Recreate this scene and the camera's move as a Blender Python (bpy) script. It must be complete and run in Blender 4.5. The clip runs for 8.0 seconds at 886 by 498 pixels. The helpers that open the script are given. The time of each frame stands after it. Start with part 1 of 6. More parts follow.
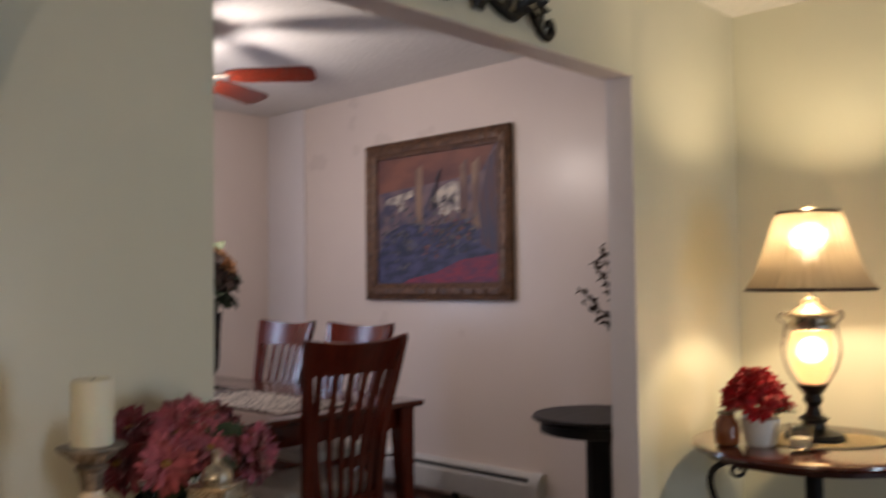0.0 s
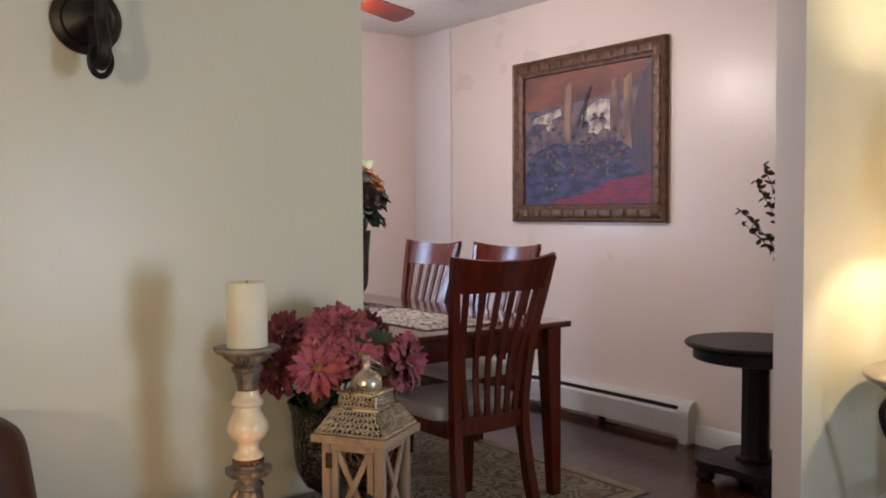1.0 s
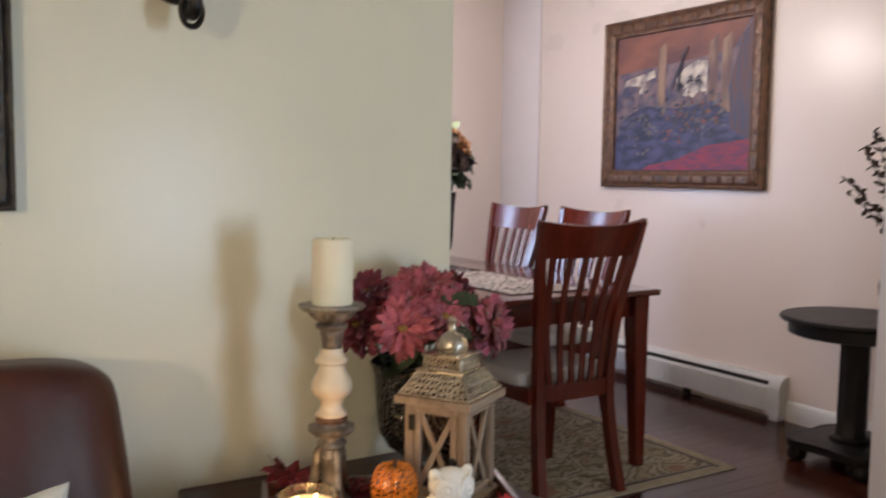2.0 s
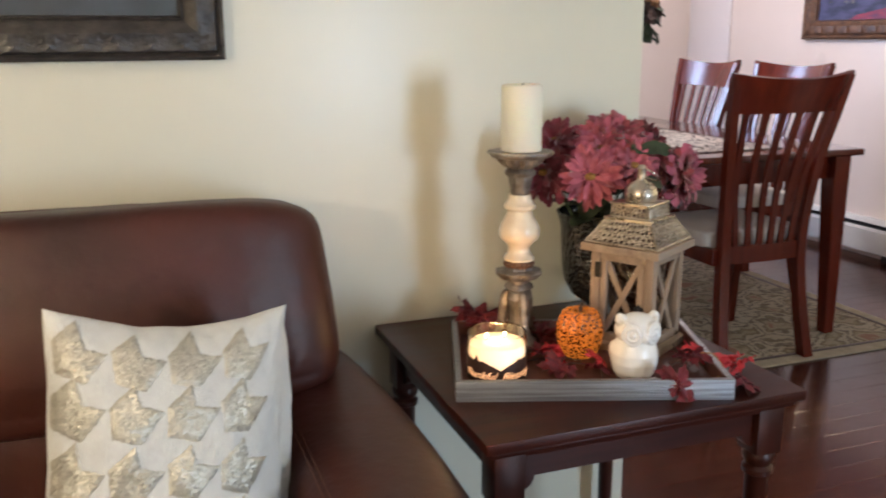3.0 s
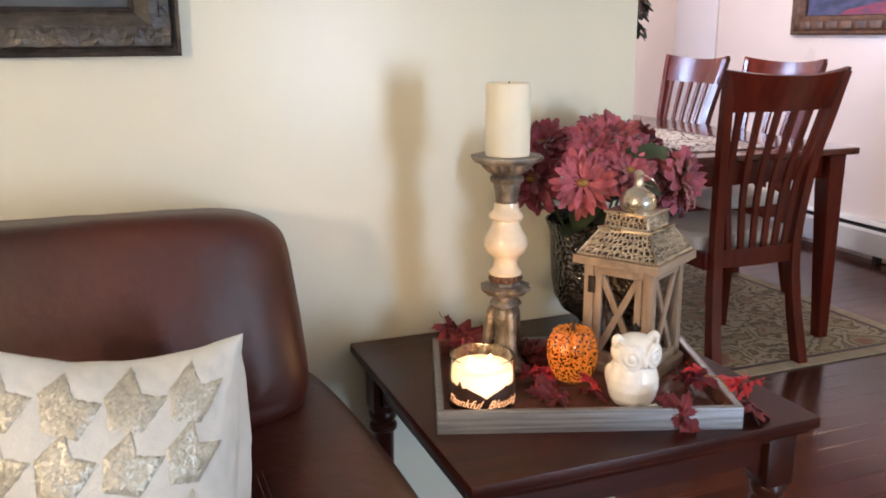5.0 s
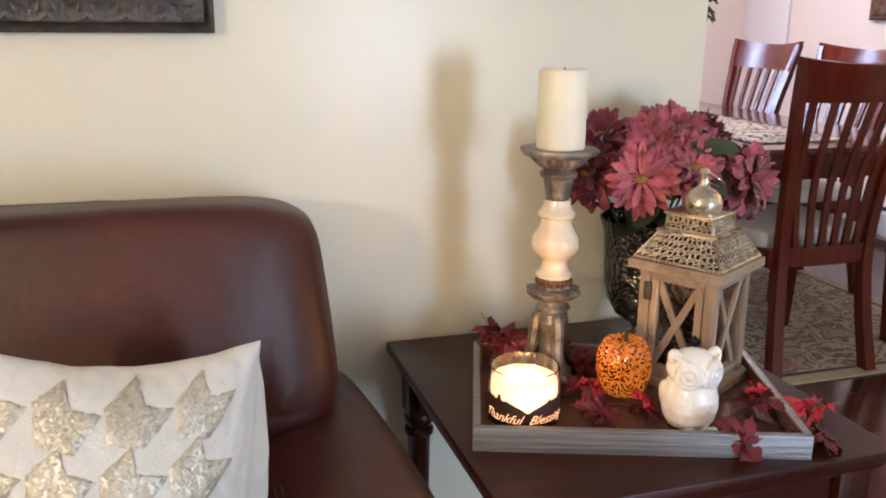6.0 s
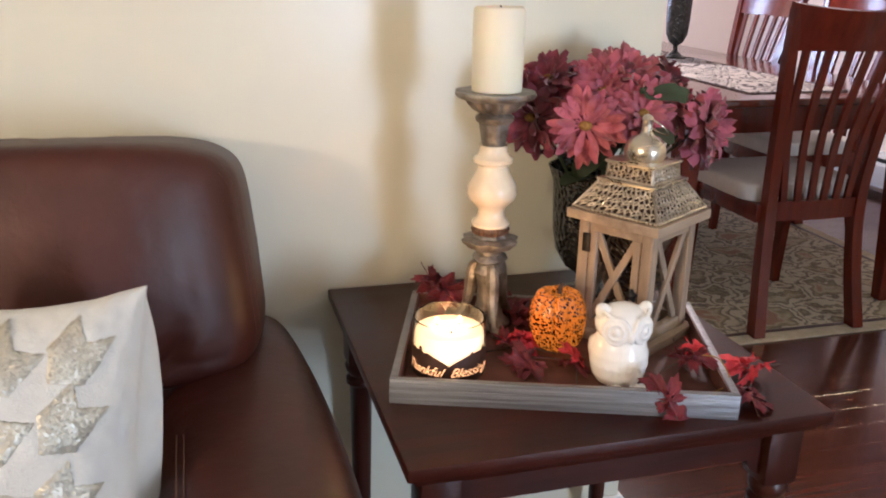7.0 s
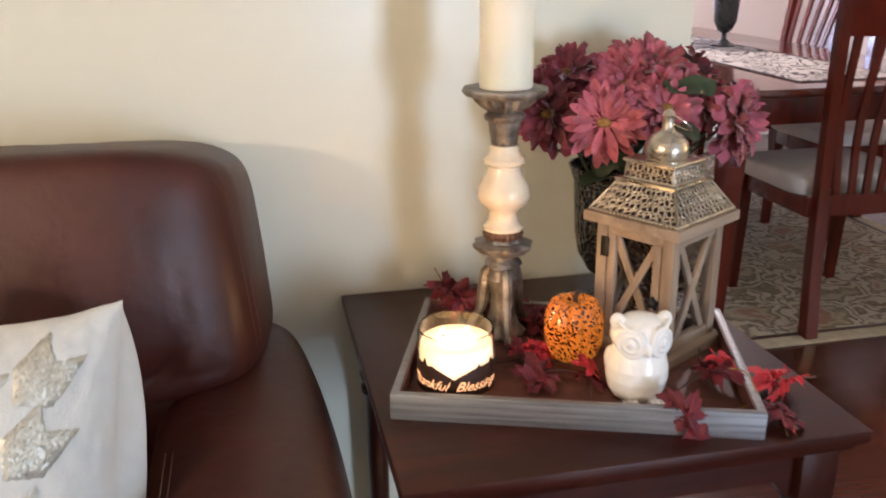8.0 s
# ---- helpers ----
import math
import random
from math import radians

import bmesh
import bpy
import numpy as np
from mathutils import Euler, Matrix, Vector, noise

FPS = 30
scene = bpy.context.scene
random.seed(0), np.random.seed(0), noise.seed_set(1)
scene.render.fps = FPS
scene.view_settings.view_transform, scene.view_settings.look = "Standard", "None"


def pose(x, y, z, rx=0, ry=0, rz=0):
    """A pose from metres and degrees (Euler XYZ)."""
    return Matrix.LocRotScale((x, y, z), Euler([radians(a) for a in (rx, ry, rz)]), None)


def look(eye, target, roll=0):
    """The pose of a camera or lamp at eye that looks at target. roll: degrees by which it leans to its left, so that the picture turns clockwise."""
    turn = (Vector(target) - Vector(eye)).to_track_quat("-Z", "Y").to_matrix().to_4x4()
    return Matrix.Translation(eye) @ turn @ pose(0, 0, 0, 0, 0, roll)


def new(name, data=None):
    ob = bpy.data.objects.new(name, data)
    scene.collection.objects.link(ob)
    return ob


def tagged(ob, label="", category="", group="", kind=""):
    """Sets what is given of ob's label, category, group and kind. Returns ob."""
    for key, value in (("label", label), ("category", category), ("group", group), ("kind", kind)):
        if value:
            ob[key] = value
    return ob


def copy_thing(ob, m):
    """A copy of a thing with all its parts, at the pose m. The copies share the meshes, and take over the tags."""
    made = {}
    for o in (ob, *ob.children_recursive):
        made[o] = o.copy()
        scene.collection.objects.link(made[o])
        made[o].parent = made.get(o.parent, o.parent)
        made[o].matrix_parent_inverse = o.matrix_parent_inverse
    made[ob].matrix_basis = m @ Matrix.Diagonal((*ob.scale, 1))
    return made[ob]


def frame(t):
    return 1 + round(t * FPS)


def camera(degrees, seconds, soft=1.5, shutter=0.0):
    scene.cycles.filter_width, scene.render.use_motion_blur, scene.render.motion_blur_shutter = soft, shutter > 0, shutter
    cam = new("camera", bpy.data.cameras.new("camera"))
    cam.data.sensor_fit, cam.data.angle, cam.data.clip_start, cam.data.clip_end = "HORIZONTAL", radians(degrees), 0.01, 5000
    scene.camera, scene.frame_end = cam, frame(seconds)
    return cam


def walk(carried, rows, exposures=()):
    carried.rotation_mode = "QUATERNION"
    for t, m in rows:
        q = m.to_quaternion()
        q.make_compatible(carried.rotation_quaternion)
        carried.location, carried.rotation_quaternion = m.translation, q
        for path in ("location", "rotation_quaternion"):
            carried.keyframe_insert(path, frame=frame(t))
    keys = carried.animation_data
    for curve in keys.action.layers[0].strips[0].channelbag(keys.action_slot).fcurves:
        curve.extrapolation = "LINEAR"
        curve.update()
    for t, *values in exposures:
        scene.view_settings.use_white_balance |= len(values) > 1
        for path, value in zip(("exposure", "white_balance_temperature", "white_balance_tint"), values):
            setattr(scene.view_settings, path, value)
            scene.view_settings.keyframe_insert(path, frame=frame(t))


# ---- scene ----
from mathutils.bvhtree import BVHTree

cam = camera(53.8, 8.0, 1.8, 0.5)
PATH = [
    (0, (-1.071, -1.727, 1.253), (0.378, -0.351, 1.332), -0.7),
    (0.1, (-1.071, -1.723, 1.243), (0.334, -0.300, 1.283), -0.3),
    (0.2, (-1.071, -1.718, 1.234), (0.292, -0.254, 1.223), -0.2),
    (0.3, (-1.071, -1.713, 1.226), (0.254, -0.216, 1.164), 0.0),
    (0.5, (-1.071, -1.699, 1.217), (0.202, -0.161, 1.101), 0.1),
    (0.8, (-1.055, -1.671, 1.215), (0.177, -0.098, 1.116), -0.4),
    (1, (-1.031, -1.662, 1.215), (0.172, -0.066, 1.131), -0.3),
    (1.2, (-1.011, -1.663, 1.232), (0.177, -0.056, 1.143), 0.5),
    (2.3, (-1.013, -1.602, 1.192), (-0.067, 0.143, 0.948), 0.5),
    (2.5, (-1.016, -1.604, 1.186), (-0.149, 0.169, 0.862), 0.4),
    (2.7, (-1.024, -1.608, 1.179), (-0.242, 0.190, 0.785), 0.0),
    (3, (-1.04, -1.616, 1.173), (-0.371, 0.209, 0.703), -0.3),
    (3.5, (-1.06, -1.629, 1.172), (-0.475, 0.228, 0.715), 1.0),
    (4, (-1.043, -1.616, 1.166), (-0.425, 0.229, 0.704), 2.1),
    (4.2, (-1.023, -1.598, 1.156), (-0.383, 0.238, 0.690), 1.8),
    (5.3, (-0.980, -1.442, 1.174), (-0.274, 0.366, 0.689), -0.6),
    (5.5, (-0.972, -1.413, 1.175), (-0.297, 0.402, 0.676), -0.6),
    (6, (-0.935, -1.399, 1.171), (-0.352, 0.442, 0.648), 0.6),
    (6.5, (-0.873, -1.403, 1.167), (-0.325, 0.43, 0.583), 1.2),
    (7, (-0.801, -1.395, 1.159), (-0.267, 0.424, 0.522), 1.3),
    (7.5, (-0.76, -1.399, 1.154), (-0.269, 0.42, 0.484), 1.2),
    (8, (-0.721, -1.35, 1.156), (-0.313, 0.496, 0.504), -0.4),
]
EXPOSURES = [(0.0, -0.65, 6480, 16), (0.5, -0.27, 6330, 14), (1.0, 0.08, 6350, 16), (2.5, 0.53, 6050, 13), (3.5, 0.98, 5990, 15), (5.5, 1.00, 6030, 18), (7.0, 1.05, 6000, 19), (8.0, 1.06, 5970, 18)]
walk(cam, [(t, look(eye, target, roll)) for t, eye, target, roll in PATH], EXPOSURES)

# ---------------------------------------------------------------- light
world = bpy.data.worlds.new("world")
scene.world = world
world.use_nodes = True
wn = world.node_tree.nodes
sky = wn.new("ShaderNodeTexSky")
sky.sky_type = "NISHITA"
sky.sun_disc = False
sky.sun_elevation, sky.sun_rotation = radians(35), radians(160)
world.node_tree.links.new(sky.outputs[0], wn["Background"].inputs[0])
wn["Background"].inputs[1].default_value = 0.12


def lamp(name, kind, m, energy, colour, size=0.1, size_y=None):
    data = bpy.data.lights.new(name, kind)
    data.energy, data.color = energy, colour
    if kind == "AREA":
        data.shape, data.size, data.size_y = "RECTANGLE", size, size_y or size
    else:
        data.shadow_soft_size = size
    ob = new(name, data)
    ob.matrix_world = m
    return ob


WARM = (1.0, 0.80, 0.46)
COOL = (0.68, 0.85, 1.0)
# daylight in the openings of the windows
lamp("window_light_living", "AREA", look((1.10, -4.15, 0.92), (0.2, 0.0, 1.0)), 36, COOL, 0.5, 1.1)
lamp("window_light_dining", "AREA", look((0.62, 3.60, 1.45), (0.9, 0.0, 1.0)), 20, (0.58, 0.72, 1.0), 0.30, 1.0)
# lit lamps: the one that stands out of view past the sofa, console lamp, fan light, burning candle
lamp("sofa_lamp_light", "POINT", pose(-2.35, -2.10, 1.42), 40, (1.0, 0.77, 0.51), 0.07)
lamp("console_bulb_light", "POINT", pose(2.228, -0.475, 1.405), 36, WARM, 0.04)
lamp("console_urn_light", "POINT", pose(2.228, -0.475, 0.99), 2.2, WARM, 0.05)
lamp("fan_light", "POINT", pose(1.10, 2.02, 2.06), 45, (1.0, 0.89, 0.79), 0.07)
lamp("candle_flame_light", "POINT", pose(-0.487, -0.364, 0.694), 0.34, (1.0, 0.55, 0.2), 0.012)

# ---------------------------------------------------------------- materials


def shade(name, a, b=None, rough=0.5, metal=0.0, scale=8.0, detail=4.0, bump=0.0, bump_scale=120.0, stretch=(1, 1, 1), coat=0.0,
          sheen=0.0, contrast=(0.3, 0.7), rough_var=0.08, spec=0.5, island=0.0):
    """Two-tone noise paint with fine relief; coordinates in metres."""
    m = bpy.data.materials.new(name)
    m.use_nodes = True
    nt = m.node_tree
    p = nt.nodes["Principled BSDF"]
    b = b or tuple(c * 0.85 for c in a)
    co = nt.nodes.new("ShaderNodeTexCoord")
    mp = nt.nodes.new("ShaderNodeMapping")
    mp.inputs["Scale"].default_value = stretch
    nt.links.new(co.outputs["Object"], mp.inputs[0])
    n = nt.nodes.new("ShaderNodeTexNoise")
    n.inputs["Scale"].default_value, n.inputs["Detail"].default_value = scale, detail
    nt.links.new(mp.outputs[0], n.inputs["Vector"])
    if island:
        oi = nt.nodes.new("ShaderNodeObjectInfo")
        cx = nt.nodes.new("ShaderNodeCombineXYZ")
        mul = nt.nodes.new("ShaderNodeMath")
        mul.operation = "MULTIPLY"
        mul.inputs[1].default_value = 37.0
        nt.links.new(oi.outputs["Random"], mul.inputs[0])
        nt.links.new(mul.outputs[0], cx.inputs[0])
        nt.links.new(mul.outputs[0], cx.inputs[1])
        nt.links.new(cx.outputs[0], mp.inputs["Location"])
    ramp = nt.nodes.new("ShaderNodeValToRGB")
    ramp.color_ramp.elements[0].position, ramp.color_ramp.elements[1].position = contrast
    ramp.color_ramp.elements[0].color, ramp.color_ramp.elements[1].color = (*b, 1), (*a, 1)
    nt.links.new(n.outputs["Fac"], ramp.inputs[0])
    last = ramp.outputs[0]
    if island:
        hs = nt.nodes.new("ShaderNodeHueSaturation")
        rng = nt.nodes.new("ShaderNodeMapRange")
        rng.inputs["To Min"].default_value, rng.inputs["To Max"].default_value = 1 - island, 1 + island
        nt.links.new(oi.outputs["Random"], rng.inputs[0])
        nt.links.new(rng.outputs[0], hs.inputs["Value"])
        nt.links.new(last, hs.inputs["Color"])
        last = hs.outputs[0]
    nt.links.new(last, p.inputs["Base Color"])
    r2 = nt.nodes.new("ShaderNodeMapRange")
    r2.inputs["To Min"].default_value, r2.inputs["To Max"].default_value = max(0, rough - rough_var), min(1, rough + rough_var)
    nt.links.new(n.outputs["Fac"], r2.inputs[0])
    nt.links.new(r2.outputs[0], p.inputs["Roughness"])
    p.inputs["Metallic"].default_value = metal
    p.inputs["Coat Weight"].default_value = coat
    p.inputs["Coat Roughness"].default_value = 0.12
    p.inputs["Sheen Weight"].default_value = sheen
    p.inputs["Specular IOR Level"].default_value = spec
    if bump:
        n2 = nt.nodes.new("ShaderNodeTexNoise")
        n2.inputs["Scale"].default_value, n2.inputs["Detail"].default_value = bump_scale, 3
        nt.links.new(mp.outputs[0], n2.inputs["Vector"])
        bp = nt.nodes.new("ShaderNodeBump")
        bp.inputs["Strength"].default_value, bp.inputs["Distance"].default_value = bump, 0.004
        nt.links.new(n2.outputs["Fac"], bp.inputs["Height"])
        nt.links.new(bp.outputs[0], p.inputs["Normal"])
    return m


def glass(name, colour, rough=0.02, weight=1.0):
    m = bpy.data.materials.new(name)
    m.use_nodes = True
    p = m.node_tree.nodes["Principled BSDF"]
    p.inputs["Base Color"].default_value = (*colour, 1)
    p.inputs["Roughness"].default_value = rough
    p.inputs["Transmission Weight"].default_value = weight
    p.inputs["IOR"].default_value = 1.45
    return m


def glow(name, colour, strength, base=(0.8, 0.7, 0.5)):
    m = bpy.data.materials.new(name)
    m.use_nodes = True
    p = m.node_tree.nodes["Principled BSDF"]
    p.inputs["Base Color"].default_value = (*base, 1)
    p.inputs["Emission Color"].default_value = (*colour, 1)
    p.inputs["Emission Strength"].default_value = strength
    p.inputs["Roughness"].default_value = 0.7
    return m


SAGE = shade("sage_wall_paint", (0.705, 0.693, 0.575), (0.675, 0.663, 0.55), 0.34, scale=2.2, bump=0.03, bump_scale=200)
PINK = shade("blush_wall_paint", (0.78, 0.68, 0.62), (0.75, 0.65, 0.595), 0.30, scale=2.0, bump=0.03, bump_scale=200)
# jamb paint; on the corner strip it stands for window light
PALE = shade("pale_jamb_paint_and_lit_strip", (0.78, 0.74, 0.75), (0.74, 0.70, 0.71), 0.35, scale=2.0, bump=0.08, bump_scale=240)
CEIL = shade("textured_ceiling_paint", (0.80, 0.78, 0.76), (0.70, 0.68, 0.66), 0.9, scale=45, bump=1.0, bump_scale=38)
TRIM = shade("white_trim_paint", (0.80, 0.79, 0.76), (0.74, 0.73, 0.70), 0.35, scale=5, bump=0.06)
FLOOR = shade("floor_plank_wood", (0.066, 0.0185, 0.0095), (0.032, 0.0092, 0.0055), 0.18, scale=9, detail=8, stretch=(0.35, 6, 6), bump=0.05,
              bump_scale=60, coat=0.15, spec=0.35, island=0.20, rough_var=0.04)
GAP = shade("floor_joint_dark", (0.02, 0.008, 0.006), rough=0.7)
CHERRY = shade("cherry_wood", (0.118, 0.0150, 0.0062), (0.062, 0.0084, 0.0040), 0.20, scale=7, detail=6, stretch=(5, 5, 0.5), bump=0.05, bump_scale=80,
               coat=0.0, island=0.08, contrast=(0.2, 0.8), rough_var=0.05, spec=0.45)
CHERRY_TOP = shade("cherry_table_top_wood", (0.112, 0.025, 0.0135), (0.058, 0.0125, 0.0075), 0.16, scale=7, detail=8, stretch=(6, 0.5, 6), coat=0.6)
WALNUT = shade("espresso_wood", (0.044, 0.0082, 0.0042), (0.020, 0.0040, 0.0023), 0.36, scale=8, detail=8, stretch=(0.5, 6, 6), bump=0.05, bump_scale=90,
               spec=0.25)
WALNUT_V = shade("espresso_leg_wood", (0.042, 0.010, 0.006), (0.022, 0.006, 0.004), 0.32, scale=8, detail=8, stretch=(6, 6, 0.5), spec=0.3)
BLACKWOOD = shade("black_lacquer_wood", (0.012, 0.010, 0.010), (0.007, 0.006, 0.006), 0.42, scale=6, stretch=(1, 6, 1), spec=0.2)
LEATHER = shade("brown_leather", (0.056, 0.0112, 0.0064), (0.028, 0.0060, 0.0038), 0.47, scale=5, detail=6, bump=0.30, bump_scale=42, rough_var=0.12, spec=0.4)
STITCH = shade("tan_thread", (0.11, 0.052, 0.032), rough=0.8, scale=60)
CREAM = shade("cream_linen", (0.60, 0.62, 0.61), (0.55, 0.567, 0.555), 0.9, scale=40, bump=0.3, bump_scale=700, sheen=0.3)
SEAT = shade("cream_upholstery", (0.55, 0.50, 0.44), (0.49, 0.445, 0.39), 0.85, scale=30, bump=0.3, bump_scale=500, sheen=0.2)
IRON = shade("black_iron", (0.020, 0.018, 0.018), (0.010, 0.010, 0.010), 0.42, metal=0.6, scale=30, bump=0.15, bump_scale=150)
BRONZE = shade("antique_silver_bronze", (0.36, 0.325, 0.285), (0.10, 0.075, 0.058), 0.46, metal=0.62, scale=38, detail=6, bump=0.7, bump_scale=120)
COPPER = shade("copper_bronze", (0.30, 0.17, 0.11), (0.10, 0.05, 0.035), 0.36, metal=0.85, scale=50)
SILVER = shade("brushed_silver_tin", (0.62, 0.56, 0.47), (0.42, 0.37, 0.30), 0.28, metal=0.95, scale=25, bump=0.1)
TIN = shade("cutwork_tin", (0.60, 0.54, 0.45), (0.36, 0.31, 0.25), 0.32, metal=0.9, scale=60, bump=0.15)
DRIFT = shade("weathered_grey_wood", (0.36, 0.265, 0.19), (0.21, 0.15, 0.105), 0.75, scale=9, detail=8, stretch=(7, 7, 0.6), bump=0.35, bump_scale=70)
DRIFT_H = shade("weathered_plank_wood", (0.38, 0.285, 0.205), (0.23, 0.165, 0.115), 0.75, scale=9, detail=8, stretch=(0.7, 7, 7), bump=0.35, bump_scale=70)
TRAYWOOD = shade("silver_washed_wood", (0.31, 0.315, 0.335), (0.13, 0.125, 0.132), 0.34, metal=0.62, scale=34, detail=10, stretch=(0.16, 6, 6), bump=0.35,
                 bump_scale=90, contrast=(0.25, 0.70), rough_var=0.14)
TRAYBED = shade("tray_bed_wood", (0.14, 0.055, 0.04), (0.085, 0.03, 0.022), 0.58, scale=8, stretch=(0.5, 6, 6), spec=0.25)
WAX = shade("ivory_wax", (0.84, 0.81, 0.68), (0.81, 0.77, 0.63), 0.5, scale=6, bump=0.05)
WAX.node_tree.nodes["Principled BSDF"].inputs["Subsurface Weight"].default_value = 0.25
WAX.node_tree.nodes["Principled BSDF"].inputs["Subsurface Radius"].default_value = (0.02, 0.012, 0.006)
OPAL = shade("opal_marble_glass", (0.80, 0.70, 0.54), (0.70, 0.53, 0.36), 0.10, scale=22, detail=5, coat=0.6)
PORCELAIN = shade("white_glazed_porcelain", (0.86, 0.85, 0.83), (0.83, 0.82, 0.80), 0.26, scale=10, coat=0.25)
MAROON = [shade("maroon_leaf_cloth", (0.16, 0.009, 0.017), (0.070, 0.005, 0.011), 0.7, scale=60, bump=0.3, bump_scale=200),
          shade("scarlet_leaf_cloth", (0.60, 0.026, 0.038), (0.40, 0.016, 0.026), 0.7, scale=60, bump=0.3, bump_scale=200)]
PETAL = [shade("dusty_rose_petal", (0.44, 0.100, 0.140), (0.25, 0.040, 0.070), 0.75, scale=45, sheen=0.3),
         shade("plum_petal", (0.27, 0.036, 0.062), (0.14, 0.017, 0.033), 0.75, scale=45, sheen=0.3),
         shade("rose_petal", (0.50, 0.130, 0.165), (0.29, 0.050, 0.080), 0.75, scale=45, sheen=0.3)]
RED = shade("red_petal", (0.50, 0.004, 0.012), (0.24, 0.002, 0.006), 0.7, scale=50)
AMBER = shade("amber_petal", (0.56, 0.29, 0.13), (0.30, 0.13, 0.055), 0.75, scale=40)
WILTED = shade("umber_petal", (0.085, 0.045, 0.035), (0.035, 0.02, 0.016), 0.75, scale=40)
LEAF = shade("dark_green_leaf", (0.035, 0.055, 0.022), (0.018, 0.028, 0.012), 0.6, scale=40)
LIME = shade("lime_leaf", (0.12, 0.17, 0.06), (0.07, 0.10, 0.03), 0.6, scale=40)
SEED = shade("ochre_seed", (0.38, 0.22, 0.05), (0.22, 0.11, 0.03), 0.8, scale=300, bump=0.6, bump_scale=600)
TWIG = shade("dark_twig", (0.06, 0.035, 0.025), rough=0.8, scale=40)
METALWHITE = shade("enamel_white_metal", (0.66, 0.65, 0.63), (0.60, 0.59, 0.57), 0.35, scale=8, spec=0.4)
HEATERDARK = shade("heater_slot_dark", (0.02, 0.02, 0.022), rough=0.6)
CLEAR = glass("clear_glass", (1, 1, 1))
WEAKPANE = glass("low_reflection_glass", (0.92, 0.90, 0.87), 0.03)
# low IOR keeps the sofa lamp's reflection off the lantern panes
WEAKPANE.node_tree.nodes["Principled BSDF"].inputs["IOR"].default_value = 1.10
PAPER = shade("white_art_paper", (0.74, 0.72, 0.66), (0.68, 0.66, 0.60), 0.8, scale=12)
SLATE = shade("slate_mat_board", (0.05, 0.065, 0.085), (0.035, 0.045, 0.06), 0.35, scale=14)
EBONY = shade("carved_ebony", (0.060, 0.052, 0.046), (0.018, 0.016, 0.016), 0.42, scale=45, detail=6, bump=0.6, bump_scale=90)
GILT = shade("aged_gilt_wood", (0.19, 0.092, 0.047), (0.05, 0.026, 0.018), 0.42, metal=0.25, scale=26, detail=6, bump=0.5, bump_scale=70)
JARBAND = shade("brown_jar_band", (0.055, 0.022, 0.014), (0.035, 0.014, 0.010), 0.5, scale=30)
# candlelight through the cut-out letters, put in as emission
JARTEXT = glow("lit_letter_cutout", (1.0, 0.46, 0.18), 0.75, (0.9, 0.6, 0.4))
FLAME = glow("candle_flame", (1.0, 0.72, 0.34), 9.0, (0.9, 0.75, 0.5))
# candlelight in the wax, put in as emission
MELT = glow("candlelit_wax_glow", (1.0, 0.60, 0.23), 0.58, (0.85, 0.70, 0.5))
SEEDFILL = shade("dark_copper_glitter", (0.16, 0.07, 0.035), (0.03, 0.015, 0.010), 0.4, metal=0.5, scale=220, contrast=(0.45, 0.6))
GOLD = shade("gold_fabric", (0.62, 0.50, 0.30), (0.5, 0.4, 0.22), 0.8, scale=60)


def mix_nodes(m):
    nt = m.node_tree
    return nt, nt.nodes["Principled BSDF"]


def sequin_material():
    m = shade("silver_sequin", (0.54, 0.53, 0.46), (0.42, 0.41, 0.35), 0.40, metal=0.40, scale=30, bump=0)
    nt, p = mix_nodes(m)
    co = nt.nodes.new("ShaderNodeTexCoord")
    v = nt.nodes.new("ShaderNodeTexVoronoi")
    v.inputs["Scale"].default_value = 420
    nt.links.new(co.outputs["Object"], v.inputs["Vector"])
    sub, mul, add, nrm = [nt.nodes.new("ShaderNodeVectorMath") for _ in range(4)]
    sub.operation, mul.operation, add.operation, nrm.operation = "SUBTRACT", "SCALE", "ADD", "NORMALIZE"
    sub.inputs[1].default_value = (0.5, 0.5, 0.5)
    mul.inputs["Scale"].default_value = 0.55
    geo = nt.nodes.new("ShaderNodeNewGeometry")
    nt.links.new(v.outputs["Color"], sub.inputs[0])
    nt.links.new(sub.outputs[0], mul.inputs[0])
    nt.links.new(mul.outputs[0], add.inputs[0])
    nt.links.new(geo.outputs["Normal"], add.inputs[1])
    nt.links.new(add.outputs[0], nrm.inputs[0])
    nt.links.new(nrm.outputs[0], p.inputs["Normal"])
    return m


